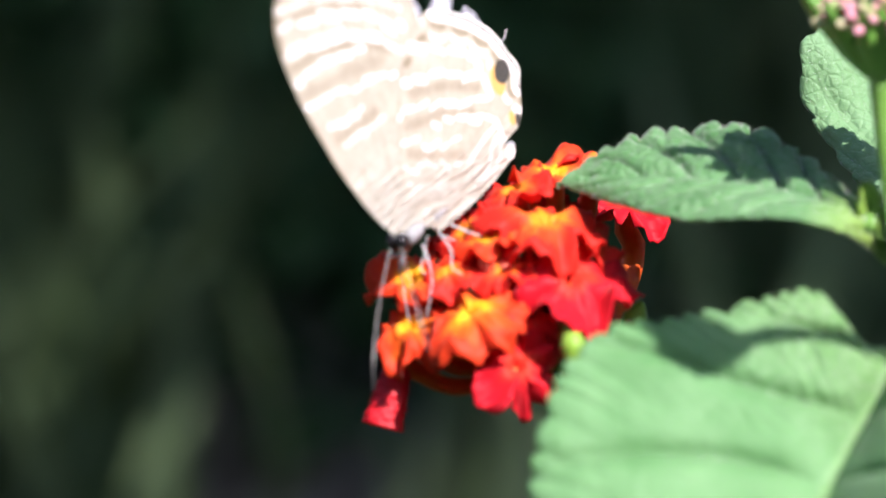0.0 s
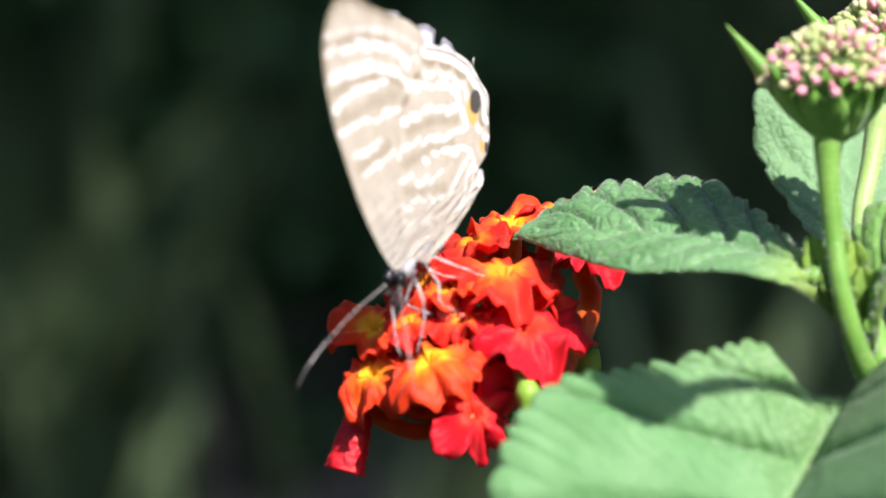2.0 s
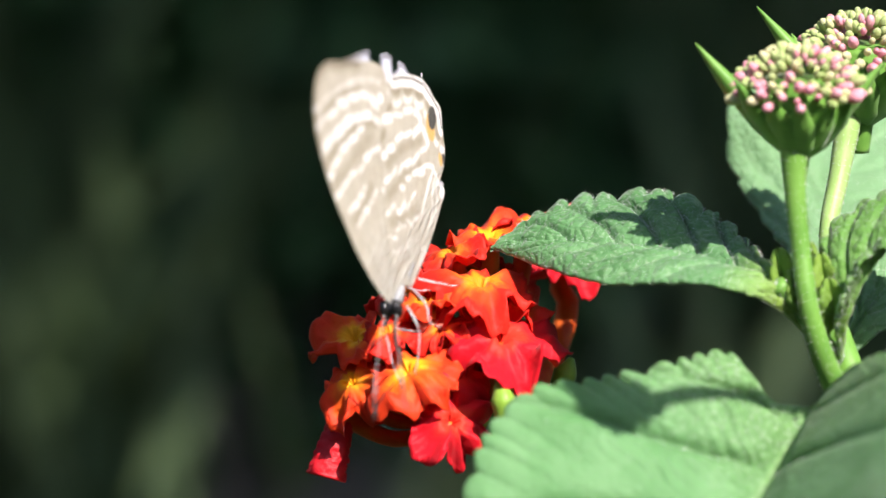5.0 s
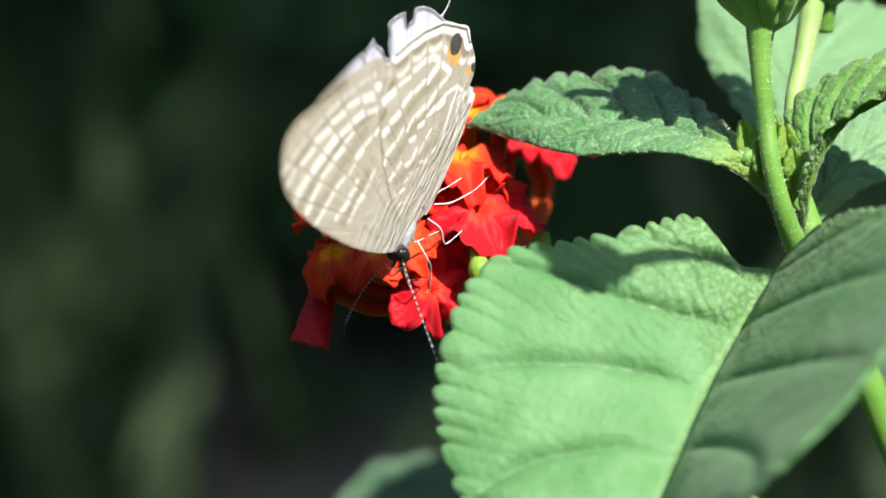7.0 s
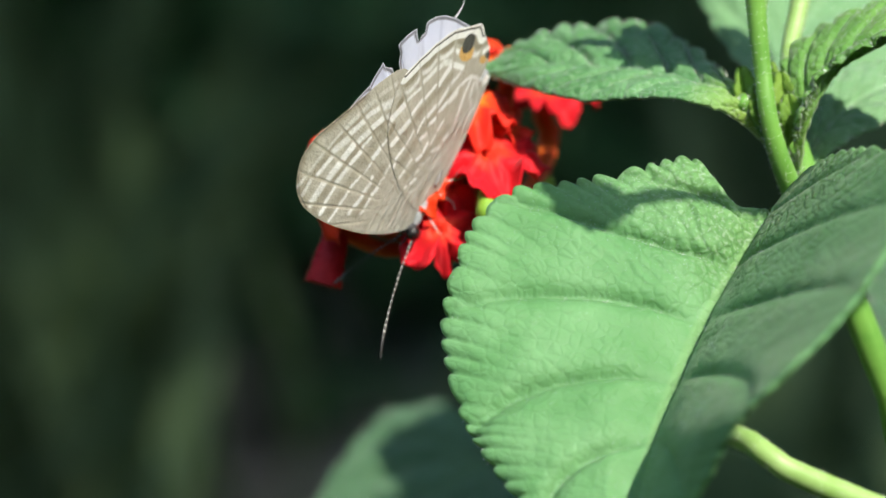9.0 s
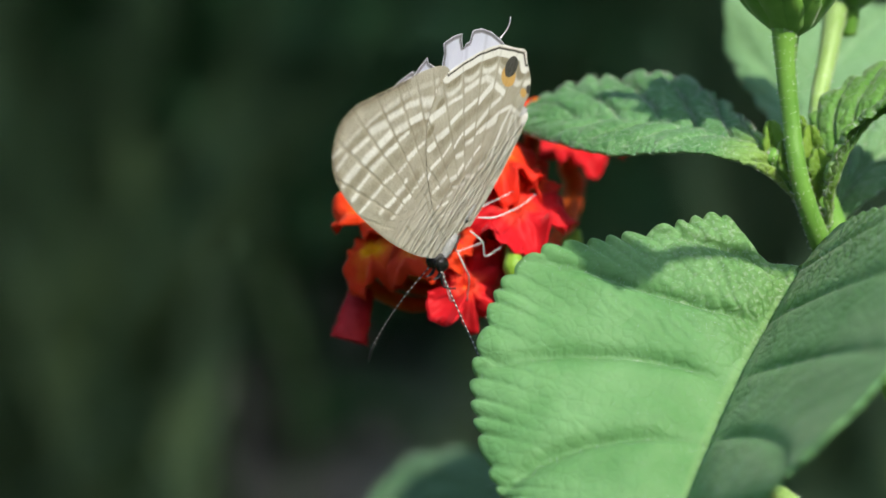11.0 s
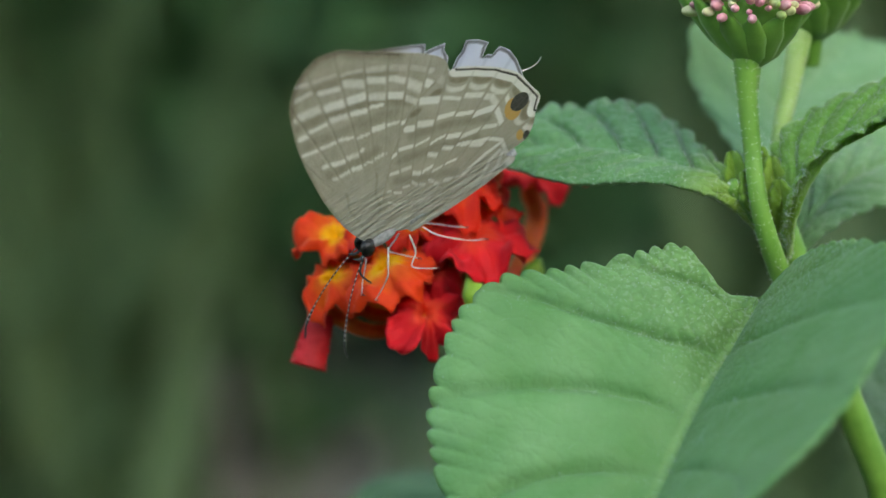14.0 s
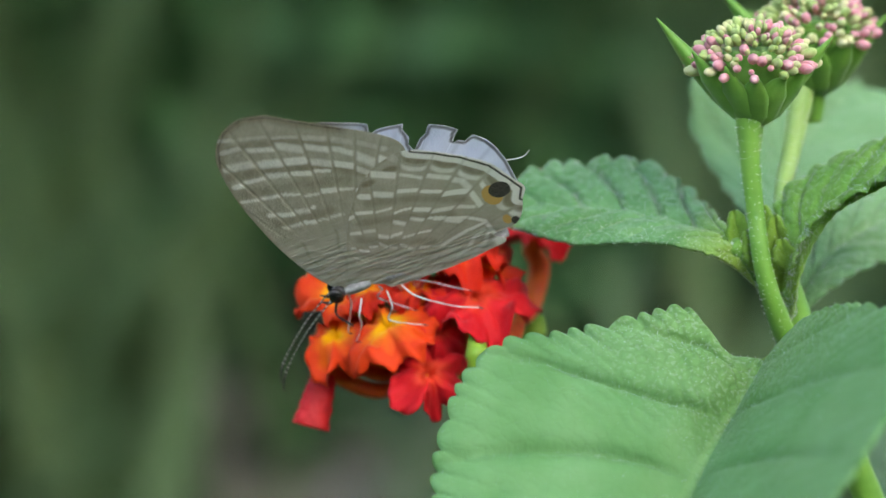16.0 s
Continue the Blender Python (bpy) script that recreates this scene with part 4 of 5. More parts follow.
def wing(name, root, rim, y, out, material, marks, label, nr=96, ns=420, torn=False, spread=0.0, tuck=0.0):
    """A wing as a fan from its root to its rim: faintly pleated along its veins, with a thickness."""
    rim_points = [mm(a, 0, b) for a, b in rim]
    edge = straight_points(rim_points, ns) if torn else curve_points(rim_points, ns)
    ex, ez = np.array([p.x for p in edge]) * 1000, np.array([p.z for p in edge]) * 1000
    r = 1 - (1 - np.linspace(0, 1, nr + 1)) ** 1.35
    x = root[0] + (ex[:, None] - root[0]) * r
    z = root[1] + (ez[:, None] - root[1]) * r
    far = np.hypot(x - root[0], z - root[1]) / 20
    pleat = 0.016 * np.cos(2 * np.pi * np.arctan2(x - root[0], z - root[1]) / 0.112) * np.clip(far * 2 - 0.4, 0, 1)
    yy = y + out * (spread * far + (pleat if spread else 0.6 * pleat))
    yy -= out * tuck * np.clip(1 - np.arange(ns)[:, None] / ns / 0.3, 0, 1) * r ** 2
    top = np.stack([x, yy + out * 0.005, z], -1).reshape(-1, 3) * 0.001
    low = np.stack([x, yy - out * 0.005, z], -1).reshape(-1, 3) * 0.001
    m, faces, o = nr + 1, [], ns * (nr + 1)
    for i in range(ns - 1):
        for j in range(nr):
            a, b, c, d = i * m + j, i * m + j + 1, (i + 1) * m + j + 1, (i + 1) * m + j
            faces += [(a, b, c, d), (o + d, o + c, o + b, o + a)]
        faces.append((i * m + nr, o + i * m + nr, o + (i + 1) * m + nr, (i + 1) * m + nr))
    if out < 0:
        faces = [f[::-1] for f in faces]
    ob = link_mesh(name, np.concatenate([top, low]), faces, material, bug, label)
    smooth_rim = [(p.x * 1000, p.z * 1000) for p in (straight_points(rim_points, 90) if torn else rim_points)]
    w, br, og, ve, bl, ha = marks(x, z, smooth_rim)
    for layer, three in (("scales", (w, br, og)), ("lines", (ve, bl, ha))):
        at_points = ob.data.color_attributes.new(layer, "FLOAT_COLOR", "POINT")
        vals = np.ones((ns * m, 4), dtype=np.float32)
        vals[:, :3] = np.stack(three, -1).reshape(-1, 3)
        at_points.data.foreach_set("color", np.concatenate([vals, vals]).ravel())
    return ob


FW_ROOT, HW_ROOT = (2.8, 0.6), (0.9, 0.2)
fore_rim = [(3.5, 0.7), (4.3, 1.9), (5.1, 3.9), (5.75, 6.5), (6.15, 9.0), (6.5, 13.2), (6.3, 16.8), (5.7, 18.6), (4.75, 19.8), (3.25, 20.45), (1.6, 19.85), (-0.3, 18.15), (-2.2, 16.45), (-4.1, 14.75), (-5.3, 12.9), (-4.9, 10.5), (-4.0, 8.0), (-2.0, 5.0), (1.2, 1.6)]
hind_rim = [(2.7, 1.2), (2.1, 4.5), (0.9, 7.5), (-0.2, 9.4), (-1.2, 10.8), (-2.6, 11.9), (-4.2, 12.5), (-5.4, 12.3), (-6.6, 11.5), (-8.2, 10.2), (-9.7, 8.5), (-10.5, 6.6), (-11.05, 5.2), (-10.6, 4.2), (-10.1, 2.8), (-9.4, 1.9), (-8.5, 1.75), (-7.6, 1.5), (-8.25, 0.8), (-8.0, 0.35), (-7.1, 0.2), (-5.4, -0.15), (-3.0, -0.35), (-1.0, -0.4), (0.6, -0.3)]
far_fore = [(3.4, 0.7), (4.4, 3.6), (4.9, 7.0), (5.0, 11.0), (4.9, 14.5), (4.3, 16.4), (3.4, 17.7), (2.4, 18.3), (1.0, 18.3), (-0.5, 17.5), (-2.0, 16.7), (-3.5, 15.8), (-3.2, 14.6), (-3.0, 12.0), (-1.0, 5.5), (1.2, 1.6)]
far_hind = [(2.2, 1.4), (1.4, 4.5), (-0.2, 8.5), (-2.7, 13.62), (-3.6, 14.03), (-4.39, 13.96), (-5.41, 13.72), (-5.18, 13.29), (-5.24, 12.85), (-5.36, 12.38), (-5.1, 11.79), (-5.22, 11.13), (-5.45, 11.27), (-5.93, 11.88), (-6.48, 12.16), (-6.89, 12.86), (-7.8, 12.32), (-8.56, 11.43), (-8.23, 11.23), (-7.86, 10.51), (-8.27, 10.55), (-8.6, 10.22), (-9.28, 10.56), (-9.94, 9.72), (-10.35, 8.5), (-10.56, 7.07), (-10.6, 4.6), (-10.1, 2.6), (-8.8, 1.7), (-8.3, 0.7), (-6.7, 0.5), (-3.8, -0.2), (-1, -0.4), (0.6, -0.3)]
wing("hindwing", HW_ROOT, hind_rim, 0.06, 1, WING_OUT, hindwing_marks, "taupe hindwing with black and orange eyespot", tuck=0.035)
near_fore = wing("forewing", FW_ROOT, fore_rim, 0.0, 1, WING_OUT, forewing_marks, "taupe forewing with white dashes and worn edge")
far_hindwing = wing("hindwing", HW_ROOT, far_hind, -0.14, -1, WING_IN, lining_marks, "bluish white inner face of the torn hindwing", torn=True, nr=60, spread=1.35)
wing("forewing", FW_ROOT, far_fore, -0.07, -1, WING_IN, fore_lining_marks, "bluish white inner face of the torn forewing", torn=True, nr=60, spread=0.2)
rod("tail", [mm(-10.51, -1.1, 7.03), mm(-11.32, -1.1, 6.84), mm(-11.83, -1.1, 6.90), mm(-12.23, -1.1, 7.26)], [0.00007, 0.00004, 0.00003, 0.00004], LEG, far_hindwing, "hair-thin white tail", n=14, sides=6)
ball("thorax", mm(2.8, 0, 0.75), (0.0012, 0.00030, 0.00050), FUR, bug, "pale furry thorax")
rod("abdomen", [mm(0.6, -0.35, 0.6), mm(-2.5, -0.45, 0.7), mm(-5.0, -0.45, 0.8), mm(-8.5, -0.25, 0.9)], [0.0005, 0.00045, 0.0004, 0.0003], FUR, bug, "pale abdomen", n=20)
skull = ball("head", mm(4.0, 0, 0.95), (0.0005, 0.00052, 0.0006), DARK, bug, "black head edged with white")
for sgn in (1, -1):
    ball("eye", mm(4.2, 0.40 * sgn, 1.0), (0.00055, 0.00040, 0.00070), EYE, skull, "large black eye")
    rod("palp", [mm(4.3, 0.25 * sgn, 0.6), mm(4.9, 0.3 * sgn, 0.4), mm(5.4, 0.3 * sgn, 0.8)], [0.00012, 0.00013, 0.00004], DARK, skull, n=10, sides=6)
rod("proboscis", [mm(4.6, 0, -0.2), mm(5.0, 0, -1.4), mm(4.4, 0, -3.0)], [0.00010, 0.00008, 0.00006], DARK, skull, n=12, sides=6)


def antenna(sgn):
    """A beaded feeler along X from its root: dark rings on a pale thread, with a dark club."""
    a = rod("antenna", [mm(0, 0, 0), mm(3, 0, 0.25), mm(6, 0, 0.1), mm(8.2, 0, -0.3), mm(9.5, 0, -0.9)], [0.00006, 0.00005, 0.000045, 0.000045, 0.00010, 0.00006], FEELER, bug, "dark feeler ringed with white", n=40, sides=6)
    a.location = mm(4.5, 0.4 * sgn, 0.9)
    return a


def feeler_material():
    k = Nodes("ringed feeler")
    x = k.node("SeparateXYZ")
    k.link(k.coords(), x.inputs[0])
    d = k.math("FRACT", k.math("MULTIPLY", x.outputs[0], 2200.0))
    c = k.mix(k.ramp(d, [(0.6, 0.0), (0.7, 1.0)]), (0.045, 0.04, 0.036), (0.44, 0.43, 0.40))
    club = k.ramp(k.math("MULTIPLY", x.outputs[0], 100.0), [(0.78, 0.0), (0.82, 1.0)])
    c = k.mix(club, c, (0.03, 0.028, 0.026))
    k.set(c, 0.6)
    return k.mat


FEELER = feeler_material()
feeler_left, feeler_right = antenna(1), antenna(-1)
for sgn in (1, -1):
    for way in ([(-0.2, 0.3, -0.2), (-0.9, 0.9, -1.1), (-2.4, 1.1, -2.6), (-3.3, 1.05, -3.5), (-4.4, 0.9, -4.4)],
                [(0.9, 0.3, -0.2), (1.0, 0.9, -1.4), (1.6, 1.1, -2.3), (0.7, 1.0, -3.4), (-0.3, 0.8, -4.4)],
                [(2.7, 0.4, 0.0), (3.3, 1.0, -1.0), (3.5, 1.0, -2.0), (4.1, 0.8, -3.2), (4.6, 0.5, -4.2)]):
        shift = 0.0 if sgn > 0 else 0.5
        limb = rod("leg", [mm(a + shift, b * sgn, c) for a, b, c in way], [0.00005, 0.00007, 0.000045, 0.00006, 0.00003, 0.00004, 0.00003], LEG, bug, "thin white leg", n=26, sides=8, rough=0.25)
        rod("foot", [mm(way[-1][0] + shift, way[-1][1] * sgn, way[-1][2]), mm(way[-1][0] + shift - 0.25, way[-1][1] * sgn, way[-1][2] - 0.25)], [0.00006, 0.00003], DARK, limb, n=5, sides=6)

# ---- ground and background ----
SOIL = plain("dark soil", (0.28, 0.265, 0.22), (0.40, 0.38, 0.325), 0.9, 9, 0.0, 0.2, 0.8, 0.01)
SHADE_LEAF = plain("shaded foliage", (0.040, 0.125, 0.045), (0.105, 0.215, 0.080), 0.6, 5, 0.25)
GRASS = plain("olive grass", (0.105, 0.175, 0.07), (0.165, 0.24, 0.11), 0.6, 8, 0.25)
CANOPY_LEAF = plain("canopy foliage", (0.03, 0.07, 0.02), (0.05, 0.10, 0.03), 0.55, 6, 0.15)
BARK = plain("bark", (0.05, 0.04, 0.03), (0.10, 0.08, 0.06), 0.9, 30)

n = 90


def ground_height(x, y):
    """A low earth bank rises behind the plant."""
    bank = math.exp(-((y - 1.35) / 0.3) ** 2)
    return 0.42 * bank * (1 + 0.12 * noise.noise(Vector((x * 2, y * 2, 1)))) + 0.015 * noise.noise(Vector((x * 5, y * 5, 3)))


def spread(f):
    return math.copysign(abs(f) ** 2.2, f) * 60


gv = [(x, y, ground_height(x, y)) for x, y in ((spread(2 * i / n - 1), spread(2 * j / n - 1)) for i in range(n + 1) for j in range(n + 1))]
gf = [(i * (n + 1) + j, (i + 1) * (n + 1) + j, (i + 1) * (n + 1) + j + 1, i * (n + 1) + j + 1) for i in range(n) for j in range(n)]
ground = tagged(link_mesh("ground", gv, gf, SOIL), "dark shaded soil", "ground", kind="structure")


def foliage(name, place, count, material, label, size, seed, kind="stuff", wide=(0.2, 0.3)):
    """Many small bent leaves in one mesh; place(rnd) gives where each one grows and which way it points."""
    rnd = random.Random(seed)
    verts, faces = [], []
    for _ in range(count):
        p, d = place(rnd)
        d = d.normalized()
        side = d.cross(Vector((rnd.uniform(-1, 1), rnd.uniform(-1, 1), rnd.uniform(-0.4, 1)))).normalized()
        up = side.cross(d)
        long = size * rnd.uniform(0.6, 1.4)
        broad = long * rnd.uniform(*wide)
        b = len(verts)
        for f, w, h in ((0, 0, 0), (0.3, 1, 0.05), (0.7, 0.8, 0.02), (1, 0, -0.12)):
            for s in ((-1, 1) if w else (0,)):
                verts.append(p + d * long * f + side * broad * w * s + up * long * (h + 0.06 * abs(s)))
        faces += [(b, b + 2, b + 1), (b + 1, b + 2, b + 4, b + 3), (b + 3, b + 4, b + 5)]
    ob = link_mesh(name, verts, faces, material)
    return tagged(ob, label, "foliage", kind=kind)


def hedge_place(rnd):
    x, z = rnd.uniform(-1.6, 1.6), rnd.uniform(0.15, 1.5)
    if abs(x) < 0.34 and z < 0.62:
        x = math.copysign(rnd.uniform(0.34, 1.6), x)
    y = 0.80 + 0.42 * z + 0.85 * rnd.random() ** 1.4 + 0.12 * noise.noise(Vector((x * 3, z * 3, 0)))
    return Vector((x, y, z)), Vector((rnd.uniform(-0.8, 0.8), -rnd.random(), rnd.uniform(-0.7, 0.6)))


foliage("hedge", hedge_place, 18000, SHADE_LEAF, "dark shaded shrubs behind the flower", 0.09, 5)


def thicket_place(rnd):
    """The shrubs' small leaves straight behind the flower, open at the foot of the bank."""
    x, z = rnd.uniform(-0.36, 0.36), rnd.uniform(0.15, 0.64)
    if -0.20 < x < 0.12 and z < 0.315 + 0.02 * math.sin(x * 40):
        z += 0.2
    y = 0.95 + 0.42 * z + 0.55 * rnd.random() ** 1.4 + 0.08 * noise.noise(Vector((x * 5, z * 5, 0)))
    return Vector((x, y, z)), Vector((rnd.uniform(-0.8, 0.8), -rnd.random(), rnd.uniform(-0.7, 0.6)))


foliage("thicket", thicket_place, 9000, SHADE_LEAF, "small-leaved dark shrubs behind the flower", 0.038, 15)


def grass_place(rnd):
    x, y = rnd.uniform(-0.5, 0.3), rnd.uniform(0.8, 1.15)
    if -0.12 < x < 0.05:
        x -= rnd.uniform(0.12, 0.3)
    return Vector((x, y, ground_height(x, y) - 0.01)), Vector((rnd.uniform(-0.35, 0.35), rnd.uniform(-0.3, 0.2), 1))


foliage("grass", grass_place, 520, GRASS, "dull olive grass before the bank", 0.29, 12, wide=(0.025, 0.045))


def added_shrub_place(rnd):
    """Unseen shrubs added round the open side, behind and beside the viewer, to block low sky."""
    a = rnd.uniform(-0.25, math.pi + 0.25)
    r = rnd.uniform(1.5, 1.9)
    z = rnd.uniform(0.0, 1.3) + 0.15 * noise.noise(Vector((a * 3, 0, 2)))
    return Vector((math.cos(a) * r, -math.sin(a) * r, max(0, z))), Vector((rnd.uniform(-1, 1), rnd.uniform(-1, 1), rnd.uniform(-0.6, 0.6)))


foliage("shrubs", added_shrub_place, 8500, CANOPY_LEAF, "unseen green shrubs added to block low sky", 0.15, 21)


# Weeds out of view, added to weaken light thrown up by the soil
def added_weeds_place(rnd):
    x, y = rnd.uniform(-1.5, 1.5), rnd.uniform(-1.6, 0.7)
    return Vector((x, y, rnd.uniform(0.0, 0.16))), Vector((rnd.uniform(-1, 1), rnd.uniform(-1, 1), rnd.uniform(0.0, 0.8)))


foliage("added_weeds", added_weeds_place, 6000, CANOPY_LEAF, "unseen low weeds added to cut light off the soil", 0.11, 27)


# Leaf canopy out of view, added to keep sun and sky off the background
def added_canopy_place(rnd):
    x, y, z = rnd.uniform(-2.8, 3.4), rnd.uniform(0.25, 2.9), 2.4 + rnd.uniform(-0.25, 0.25)
    pick = rnd.random()
    if pick > 0.55:
        x, y = rnd.uniform(-1.1, 1.9), rnd.uniform(-0.72, 0.55)
    if pick < 0.25:
        y, z = rnd.uniform(0.75, 2.0), rnd.uniform(1.0, 1.4)
    return Vector((x, y - 0.2, z)), Vector((rnd.uniform(-1, 1), rnd.uniform(-1, 1), rnd.uniform(-0.5, 0.2)))


foliage("added_canopy", added_canopy_place, 12500, CANOPY_LEAF, "unseen leaf canopy added to shade the shrubs", 0.09, 9)


# Tree out of view, added only to hold up the shading canopy
tree = thing("tree", (0.5, 1.75, ground_height(0.5, 1.75) - 0.02))
tagged(tree, "unseen dark-barked tree added to carry the shading canopy", "tree")
rod("trunk", [(0, 0, 0), (0.04, 0.02, 0.6), (-0.02, -0.03, 1.2), (0.02, -0.1, 1.9)], [0.09, 0.07, 0.055, 0.04], BARK, tree, n=24, rough=0.2)
for limb in ([(0, -0.04, 1.2), (-0.6, -0.3, 1.6), (-1.6, -0.6, 1.9), (-2.6, -0.5, 2.0)], [(0, -0.04, 1.3), (0.7, -0.3, 1.7), (1.6, -0.5, 1.9), (2.6, -0.3, 2.0)],
             [(0.02, -0.1, 1.7), (0.0, -0.6, 1.9), (-0.2, -1.3, 1.98), (-0.3, -1.9, 2.0)], [(0.02, -0.1, 1.8), (-0.3, 0.4, 1.95), (-0.6, 0.9, 2.0)],
             [(0.0, 0.0, 0.7), (-0.5, -0.3, 0.85), (-1.4, -0.5, 0.9)], [(0.0, 0.0, 0.7), (0.5, -0.35, 0.85), (1.4, -0.5, 0.9)]):
    rod("limb", limb, [0.04, 0.028, 0.018, 0.008], BARK, tree, n=20, sides=8, rough=0.2)


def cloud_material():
    """Vapour that thins out towards the cloud's leading edge, so the sun dims by degrees."""
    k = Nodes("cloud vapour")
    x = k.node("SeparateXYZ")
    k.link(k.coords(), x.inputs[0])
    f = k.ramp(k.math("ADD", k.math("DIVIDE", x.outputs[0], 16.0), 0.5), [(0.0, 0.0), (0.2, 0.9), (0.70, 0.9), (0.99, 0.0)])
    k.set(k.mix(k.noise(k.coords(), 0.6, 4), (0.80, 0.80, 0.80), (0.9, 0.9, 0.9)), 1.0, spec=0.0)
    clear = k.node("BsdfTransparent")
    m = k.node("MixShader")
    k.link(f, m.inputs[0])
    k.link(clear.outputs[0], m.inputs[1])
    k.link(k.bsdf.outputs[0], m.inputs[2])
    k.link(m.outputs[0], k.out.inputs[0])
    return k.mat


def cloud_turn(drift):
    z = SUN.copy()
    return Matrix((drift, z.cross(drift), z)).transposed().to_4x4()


# Cloud out of view, added to dim the sun in the later seconds
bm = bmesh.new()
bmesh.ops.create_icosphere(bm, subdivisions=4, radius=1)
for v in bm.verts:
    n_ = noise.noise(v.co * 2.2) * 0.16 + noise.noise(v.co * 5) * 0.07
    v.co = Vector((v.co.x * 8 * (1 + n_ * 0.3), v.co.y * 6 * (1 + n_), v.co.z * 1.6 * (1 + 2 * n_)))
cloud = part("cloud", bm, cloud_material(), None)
tagged(cloud, "unseen white cloud added to dim the sun", "cloud", kind="structure")


def motions():
    walk(bug, [
        (0, pose(-0.00309, -0.00233, 0.60464, 5.83, 21.05, -128.73)),
        (0.5, pose(-0.00219, -0.00948, 0.60739, 6.88, 28.13, -115.89)),
        (1, pose(-0.00197, -0.00776, 0.60700, 8.52, 21.58, -120.49)),
        (1.5, pose(-0.00198, -0.00526, 0.60613, 0.85, 21.22, -125.37)),
        (2, pose(-0.00138, -0.00727, 0.60688, 1.31, 22.90, -118.65)),
        (2.5, pose(-0.00105, -0.00921, 0.60733, 1.22, 23.85, -114.63)),
        (3, pose(-0.00147, -0.00517, 0.60630, -2.50, 18.24, -118.64)),
        (3.5, pose(-0.00094, -0.00975, 0.60784, -3.15, 21.99, -108.64)),
        (3.7, pose(-0.00104, -0.00938, 0.60761, 1.02, 19.87, -108.07)),
        (5.8, pose(-0.00082, -0.01095, 0.60534, 3.61, 44.62, -107.78)),
        (6, pose(0.00018, -0.01124, 0.60427, -2.76, 53.49, -113.29)),
        (6.5, pose(-0.00014, -0.01135, 0.60285, 21.68, 64.24, -97.49)),
        (7, pose(0.00147, -0.01078, 0.60309, -14.45, 53.56, -131.99)),
        (7.5, pose(0.00222, -0.00932, 0.60137, -10.50, 65.77, -128.70)),
        (8, pose(0.00193, -0.00586, 0.59968, -41.43, 66.92, -160.39)),
        (8.2, pose(0.00168, -0.00418, 0.59899, -58.01, 66.59, -174.89)),
        (10.3, pose(0.00169, -0.01038, 0.60184, -16.66, 45.97, -136.27)),
        (10.5, pose(0.00159, -0.00963, 0.60191, -20.10, 52.87, -137.26)),
        (11, pose(0.00199, -0.01023, 0.60201, -21.86, 51.20, -142.23)),
        (11.5, pose(0.00147, -0.01118, 0.60238, -22.52, 54.57, -138.08)),
        (12, pose(0.00159, -0.01167, 0.60222, -20.25, 50.71, -137.29)),
        (12.5, pose(0.00141, -0.00998, 0.60203, -21.33, 54.92, -137.16)),
        (13, pose(0.00173, -0.01077, 0.60210, -19.14, 50.62, -139.43)),
        (13.5, pose(0.00139, -0.01166, 0.60267, -26.74, 43.98, -145.20)),
        (14, pose(0.00102, -0.01192, 0.60387, -31.07, 26.44, -155.97)),
        (14.5, pose(0.00022, -0.01116, 0.60382, -35.47, 18.70, -168.29)),
        (15, pose(0.00056, -0.00890, 0.60311, -33.84, 20.97, -172.59)),
        (15.5, pose(0.00043, -0.00950, 0.60357, -36.76, 17.98, -179.43)),
        (16, pose(-0.00057, -0.00884, 0.60352, -39.46, 19.79, 174.65)),
    ])
    # the near forewing slides on the hindwing: degrees forward about its root
    root = Matrix.Translation(mm(FW_ROOT[0], 0, FW_ROOT[1]))
    walk(near_fore, [(t, root @ pose(0, 0, 0, 0, a, 0) @ root.inverted()) for t, a in (
        (0, 7.1), (0.5, 4.5), (1, 2.1), (1.5, 2.0), (2, -0.3), (2.5, -0.9), (3, 2.7), (3.5, 1.5), (3.7, 1.5), (5.8, 5.4), (6, 5.4), (6.5, 8.0), (7, 4.9), (7.5, 5.6), (8, -2.2), (8.2, -2.2), (10.3, -0.7), (10.5, -0.7), (11, -1.0), (11.5, 0.8), (12, 1.8), (12.5, 0.7), (13, 0.0), (13.5, 2.3), (14, 3.0), (14.5, 3.1), (15, -2.0), (15.5, -0.2), (16, 1.7))])
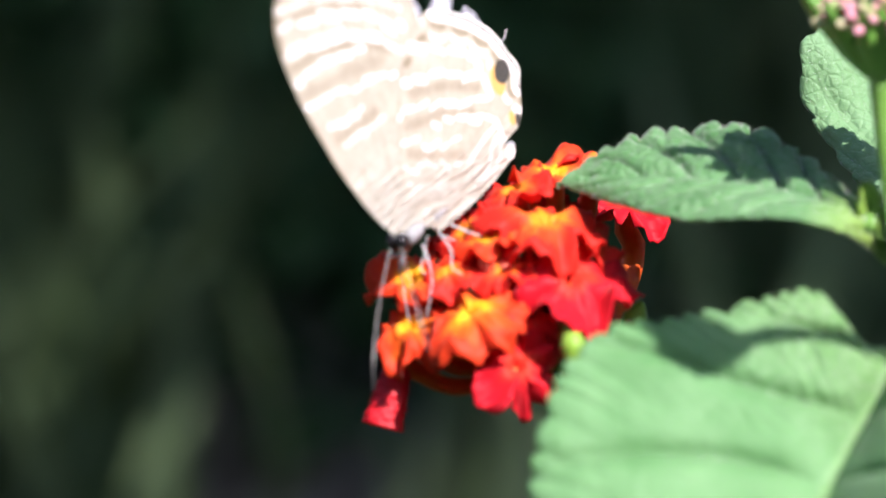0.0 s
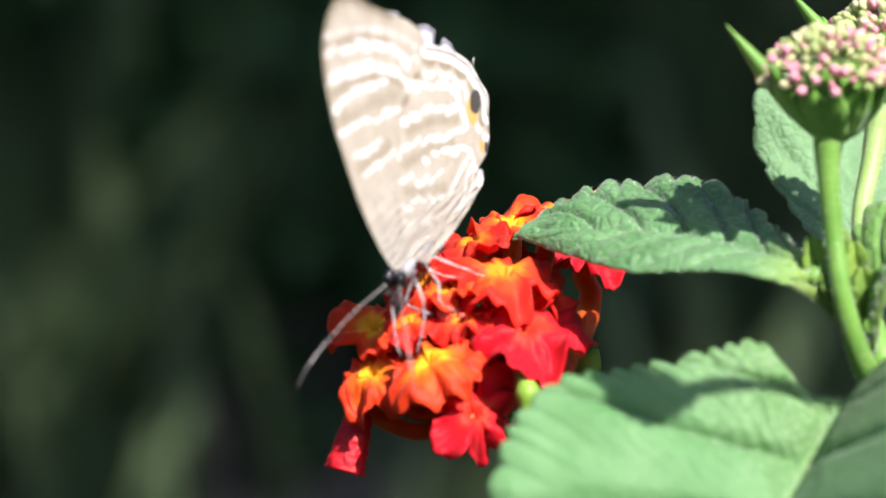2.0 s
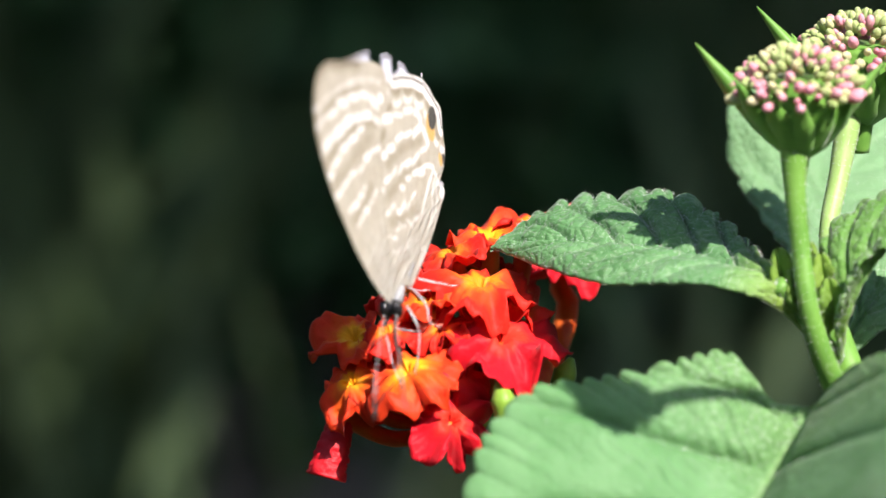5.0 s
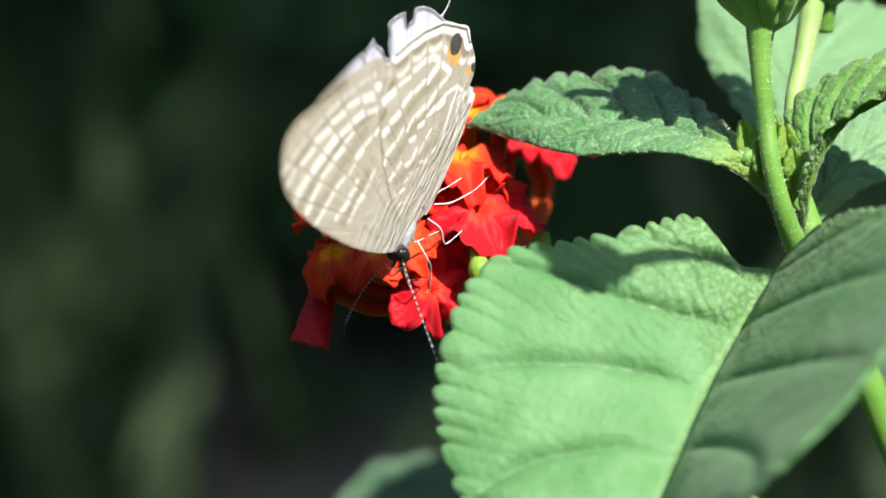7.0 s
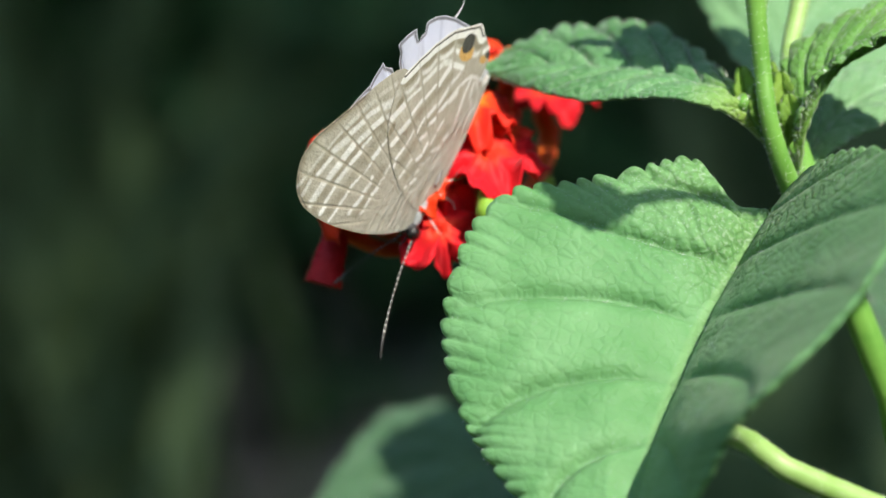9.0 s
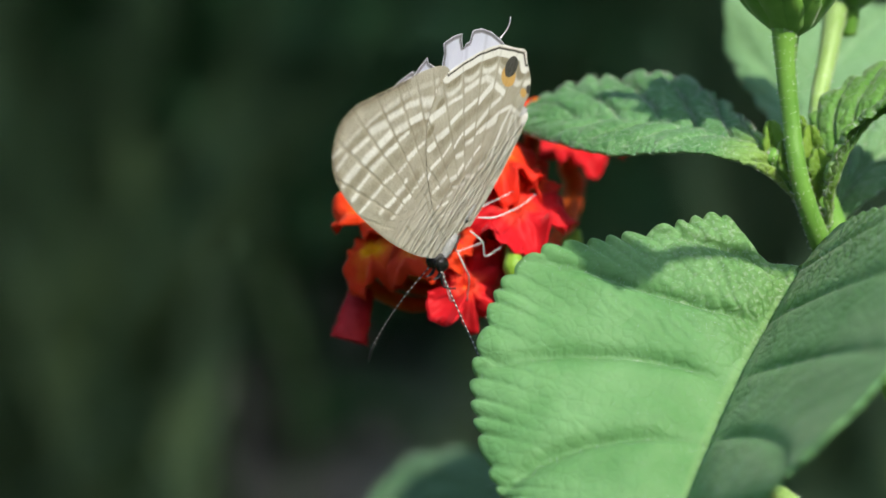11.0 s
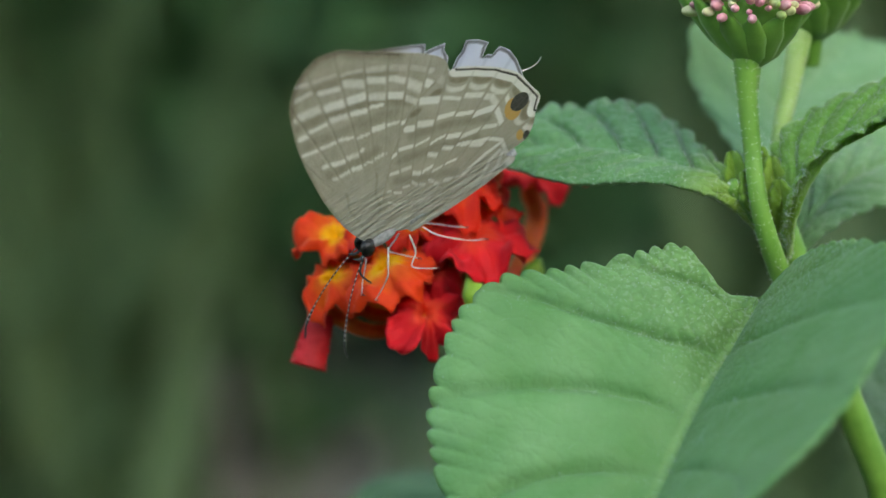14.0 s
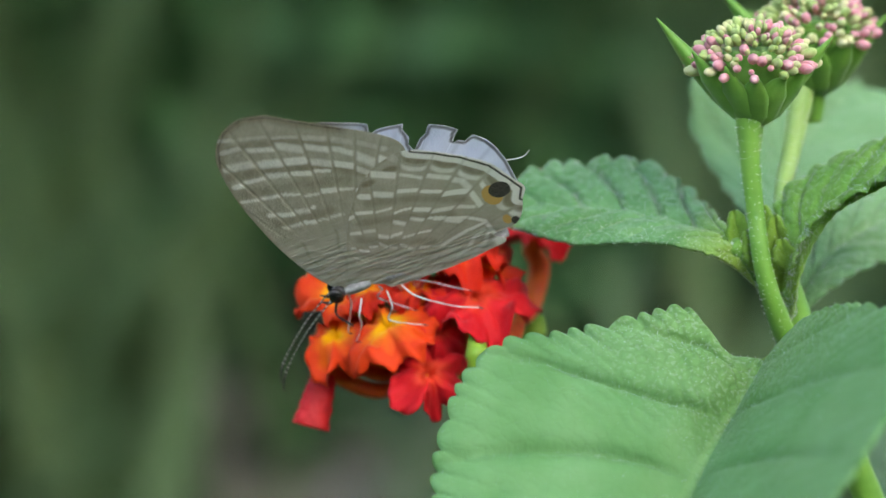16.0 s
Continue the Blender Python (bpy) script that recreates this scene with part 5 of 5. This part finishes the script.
    walk(feeler_left, [
        (0, pose(0.00450, 0.00040, 0.00090, 0, 13.9, 42.9)),
        (1.5, pose(0.00450, 0.00040, 0.00090, 0, 20.9, 45.4)),
        (2, pose(0.00450, 0.00040, 0.00090, 0, 8.5, 30.5)),
        (2.5, pose(0.00450, 0.00040, 0.00090, 0, 7.4, 14.1)),
        (3, pose(0.00450, 0.00040, 0.00090, 0, 18.9, 28.0)),
        (3.5, pose(0.00450, 0.00040, 0.00090, 0, 5.9, 13.7)),
        (5.8, pose(0.00450, 0.00040, 0.00090, 0, -6.7, 22.9)),
        (6.5, pose(0.00450, 0.00040, 0.00090, 0, -6.3, 25.9)),
        (7, pose(0.00450, 0.00040, 0.00090, 0, 2.8, 42.1)),
        (7.5, pose(0.00450, 0.00040, 0.00090, 0, -12.2, 15.4)),
        (8, pose(0.00450, 0.00040, 0.00090, 0, -22.4, 14.9)),
        (10.5, pose(0.00450, 0.00040, 0.00090, 0, -10.1, 45.4)),
        (11, pose(0.00450, 0.00040, 0.00090, 0, -4.3, 54.1)),
        (11.5, pose(0.00450, 0.00040, 0.00090, 0, -2.9, 46.4)),
        (12, pose(0.00450, 0.00040, 0.00090, 0, -3.5, 48.0)),
        (12.5, pose(0.00450, 0.00040, 0.00090, 0, -0.6, 41.8)),
        (13, pose(0.00450, 0.00040, 0.00090, 0, 1.5, 44.9)),
        (13.5, pose(0.00450, 0.00040, 0.00090, 0, 2.7, 37.8)),
        (14, pose(0.00450, 0.00040, 0.00090, 0, 64.7, 4.1)),
        (14.5, pose(0.00450, 0.00040, 0.00090, 0, 58.8, 7.4)),
        (15, pose(0.00450, 0.00040, 0.00090, 0, 60.5, 6.9)),
        (15.5, pose(0.00450, 0.00040, 0.00090, 0, 55.7, 5.0)),
        (16, pose(0.00450, 0.00040, 0.00090, 0, 42.0, 6.1)),
    ])
    walk(feeler_right, [
        (0, pose(0.00450, -0.00040, 0.00090, 0, 32.8, 14.8)),
        (0.5, pose(0.00450, -0.00040, 0.00090, 0, 23.4, 9.3)),
        (1, pose(0.00450, -0.00040, 0.00090, 0, 25.0, 4.0)),
        (1.5, pose(0.00450, -0.00040, 0.00090, 0, 1.7, -14.8)),
        (2, pose(0.00450, -0.00040, 0.00090, 0, 6.8, -14.3)),
        (2.5, pose(0.00450, -0.00040, 0.00090, 0, 11.6, -9.2)),
        (3, pose(0.00450, -0.00040, 0.00090, 0, 5.9, -20.2)),
        (3.5, pose(0.00450, -0.00040, 0.00090, 0, 25.1, 6.1)),
        (5.8, pose(0.00450, -0.00040, 0.00090, 0, -13.3, 12.1)),
        (6.5, pose(0.00450, -0.00040, 0.00090, 0, 42.4, -68.0)),
        (7, pose(0.00450, -0.00040, 0.00090, 0, 43.5, -49.5)),
        (7.5, pose(0.00450, -0.00040, 0.00090, 0, 18.3, -52.5)),
        (8, pose(0.00450, -0.00040, 0.00090, 0, 20.7, -43.0)),
        (10.5, pose(0.00450, -0.00040, 0.00090, 0, 23.6, -39.1)),
        (11, pose(0.00450, -0.00040, 0.00090, 0, 29.8, -28.5)),
        (11.5, pose(0.00450, -0.00040, 0.00090, 0, 31.5, -34.9)),
        (12, pose(0.00450, -0.00040, 0.00090, 0, 33.8, -33.5)),
        (12.5, pose(0.00450, -0.00040, 0.00090, 0, 28.3, -35.8)),
        (13, pose(0.00450, -0.00040, 0.00090, 0, 28.8, -34.9)),
        (13.5, pose(0.00450, -0.00040, 0.00090, 0, 41.8, -32.6)),
        (14, pose(0.00450, -0.00040, 0.00090, 0, 52.0, -19.6)),
        (14.5, pose(0.00450, -0.00040, 0.00090, 0, 50.3, -17.0)),
        (15, pose(0.00450, -0.00040, 0.00090, 0, 53.2, -13.9)),
        (15.5, pose(0.00450, -0.00040, 0.00090, 0, 47.6, -12.3)),
        (16, pose(0.00450, -0.00040, 0.00090, 0, 41.2, 6.1)),
    ])
    # the added cloud drifts in along the sun's line and dims it
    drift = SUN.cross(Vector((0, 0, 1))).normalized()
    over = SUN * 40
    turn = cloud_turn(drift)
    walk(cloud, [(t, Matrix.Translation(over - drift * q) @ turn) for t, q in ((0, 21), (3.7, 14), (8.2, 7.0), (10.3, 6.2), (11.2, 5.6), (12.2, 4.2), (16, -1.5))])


motions()
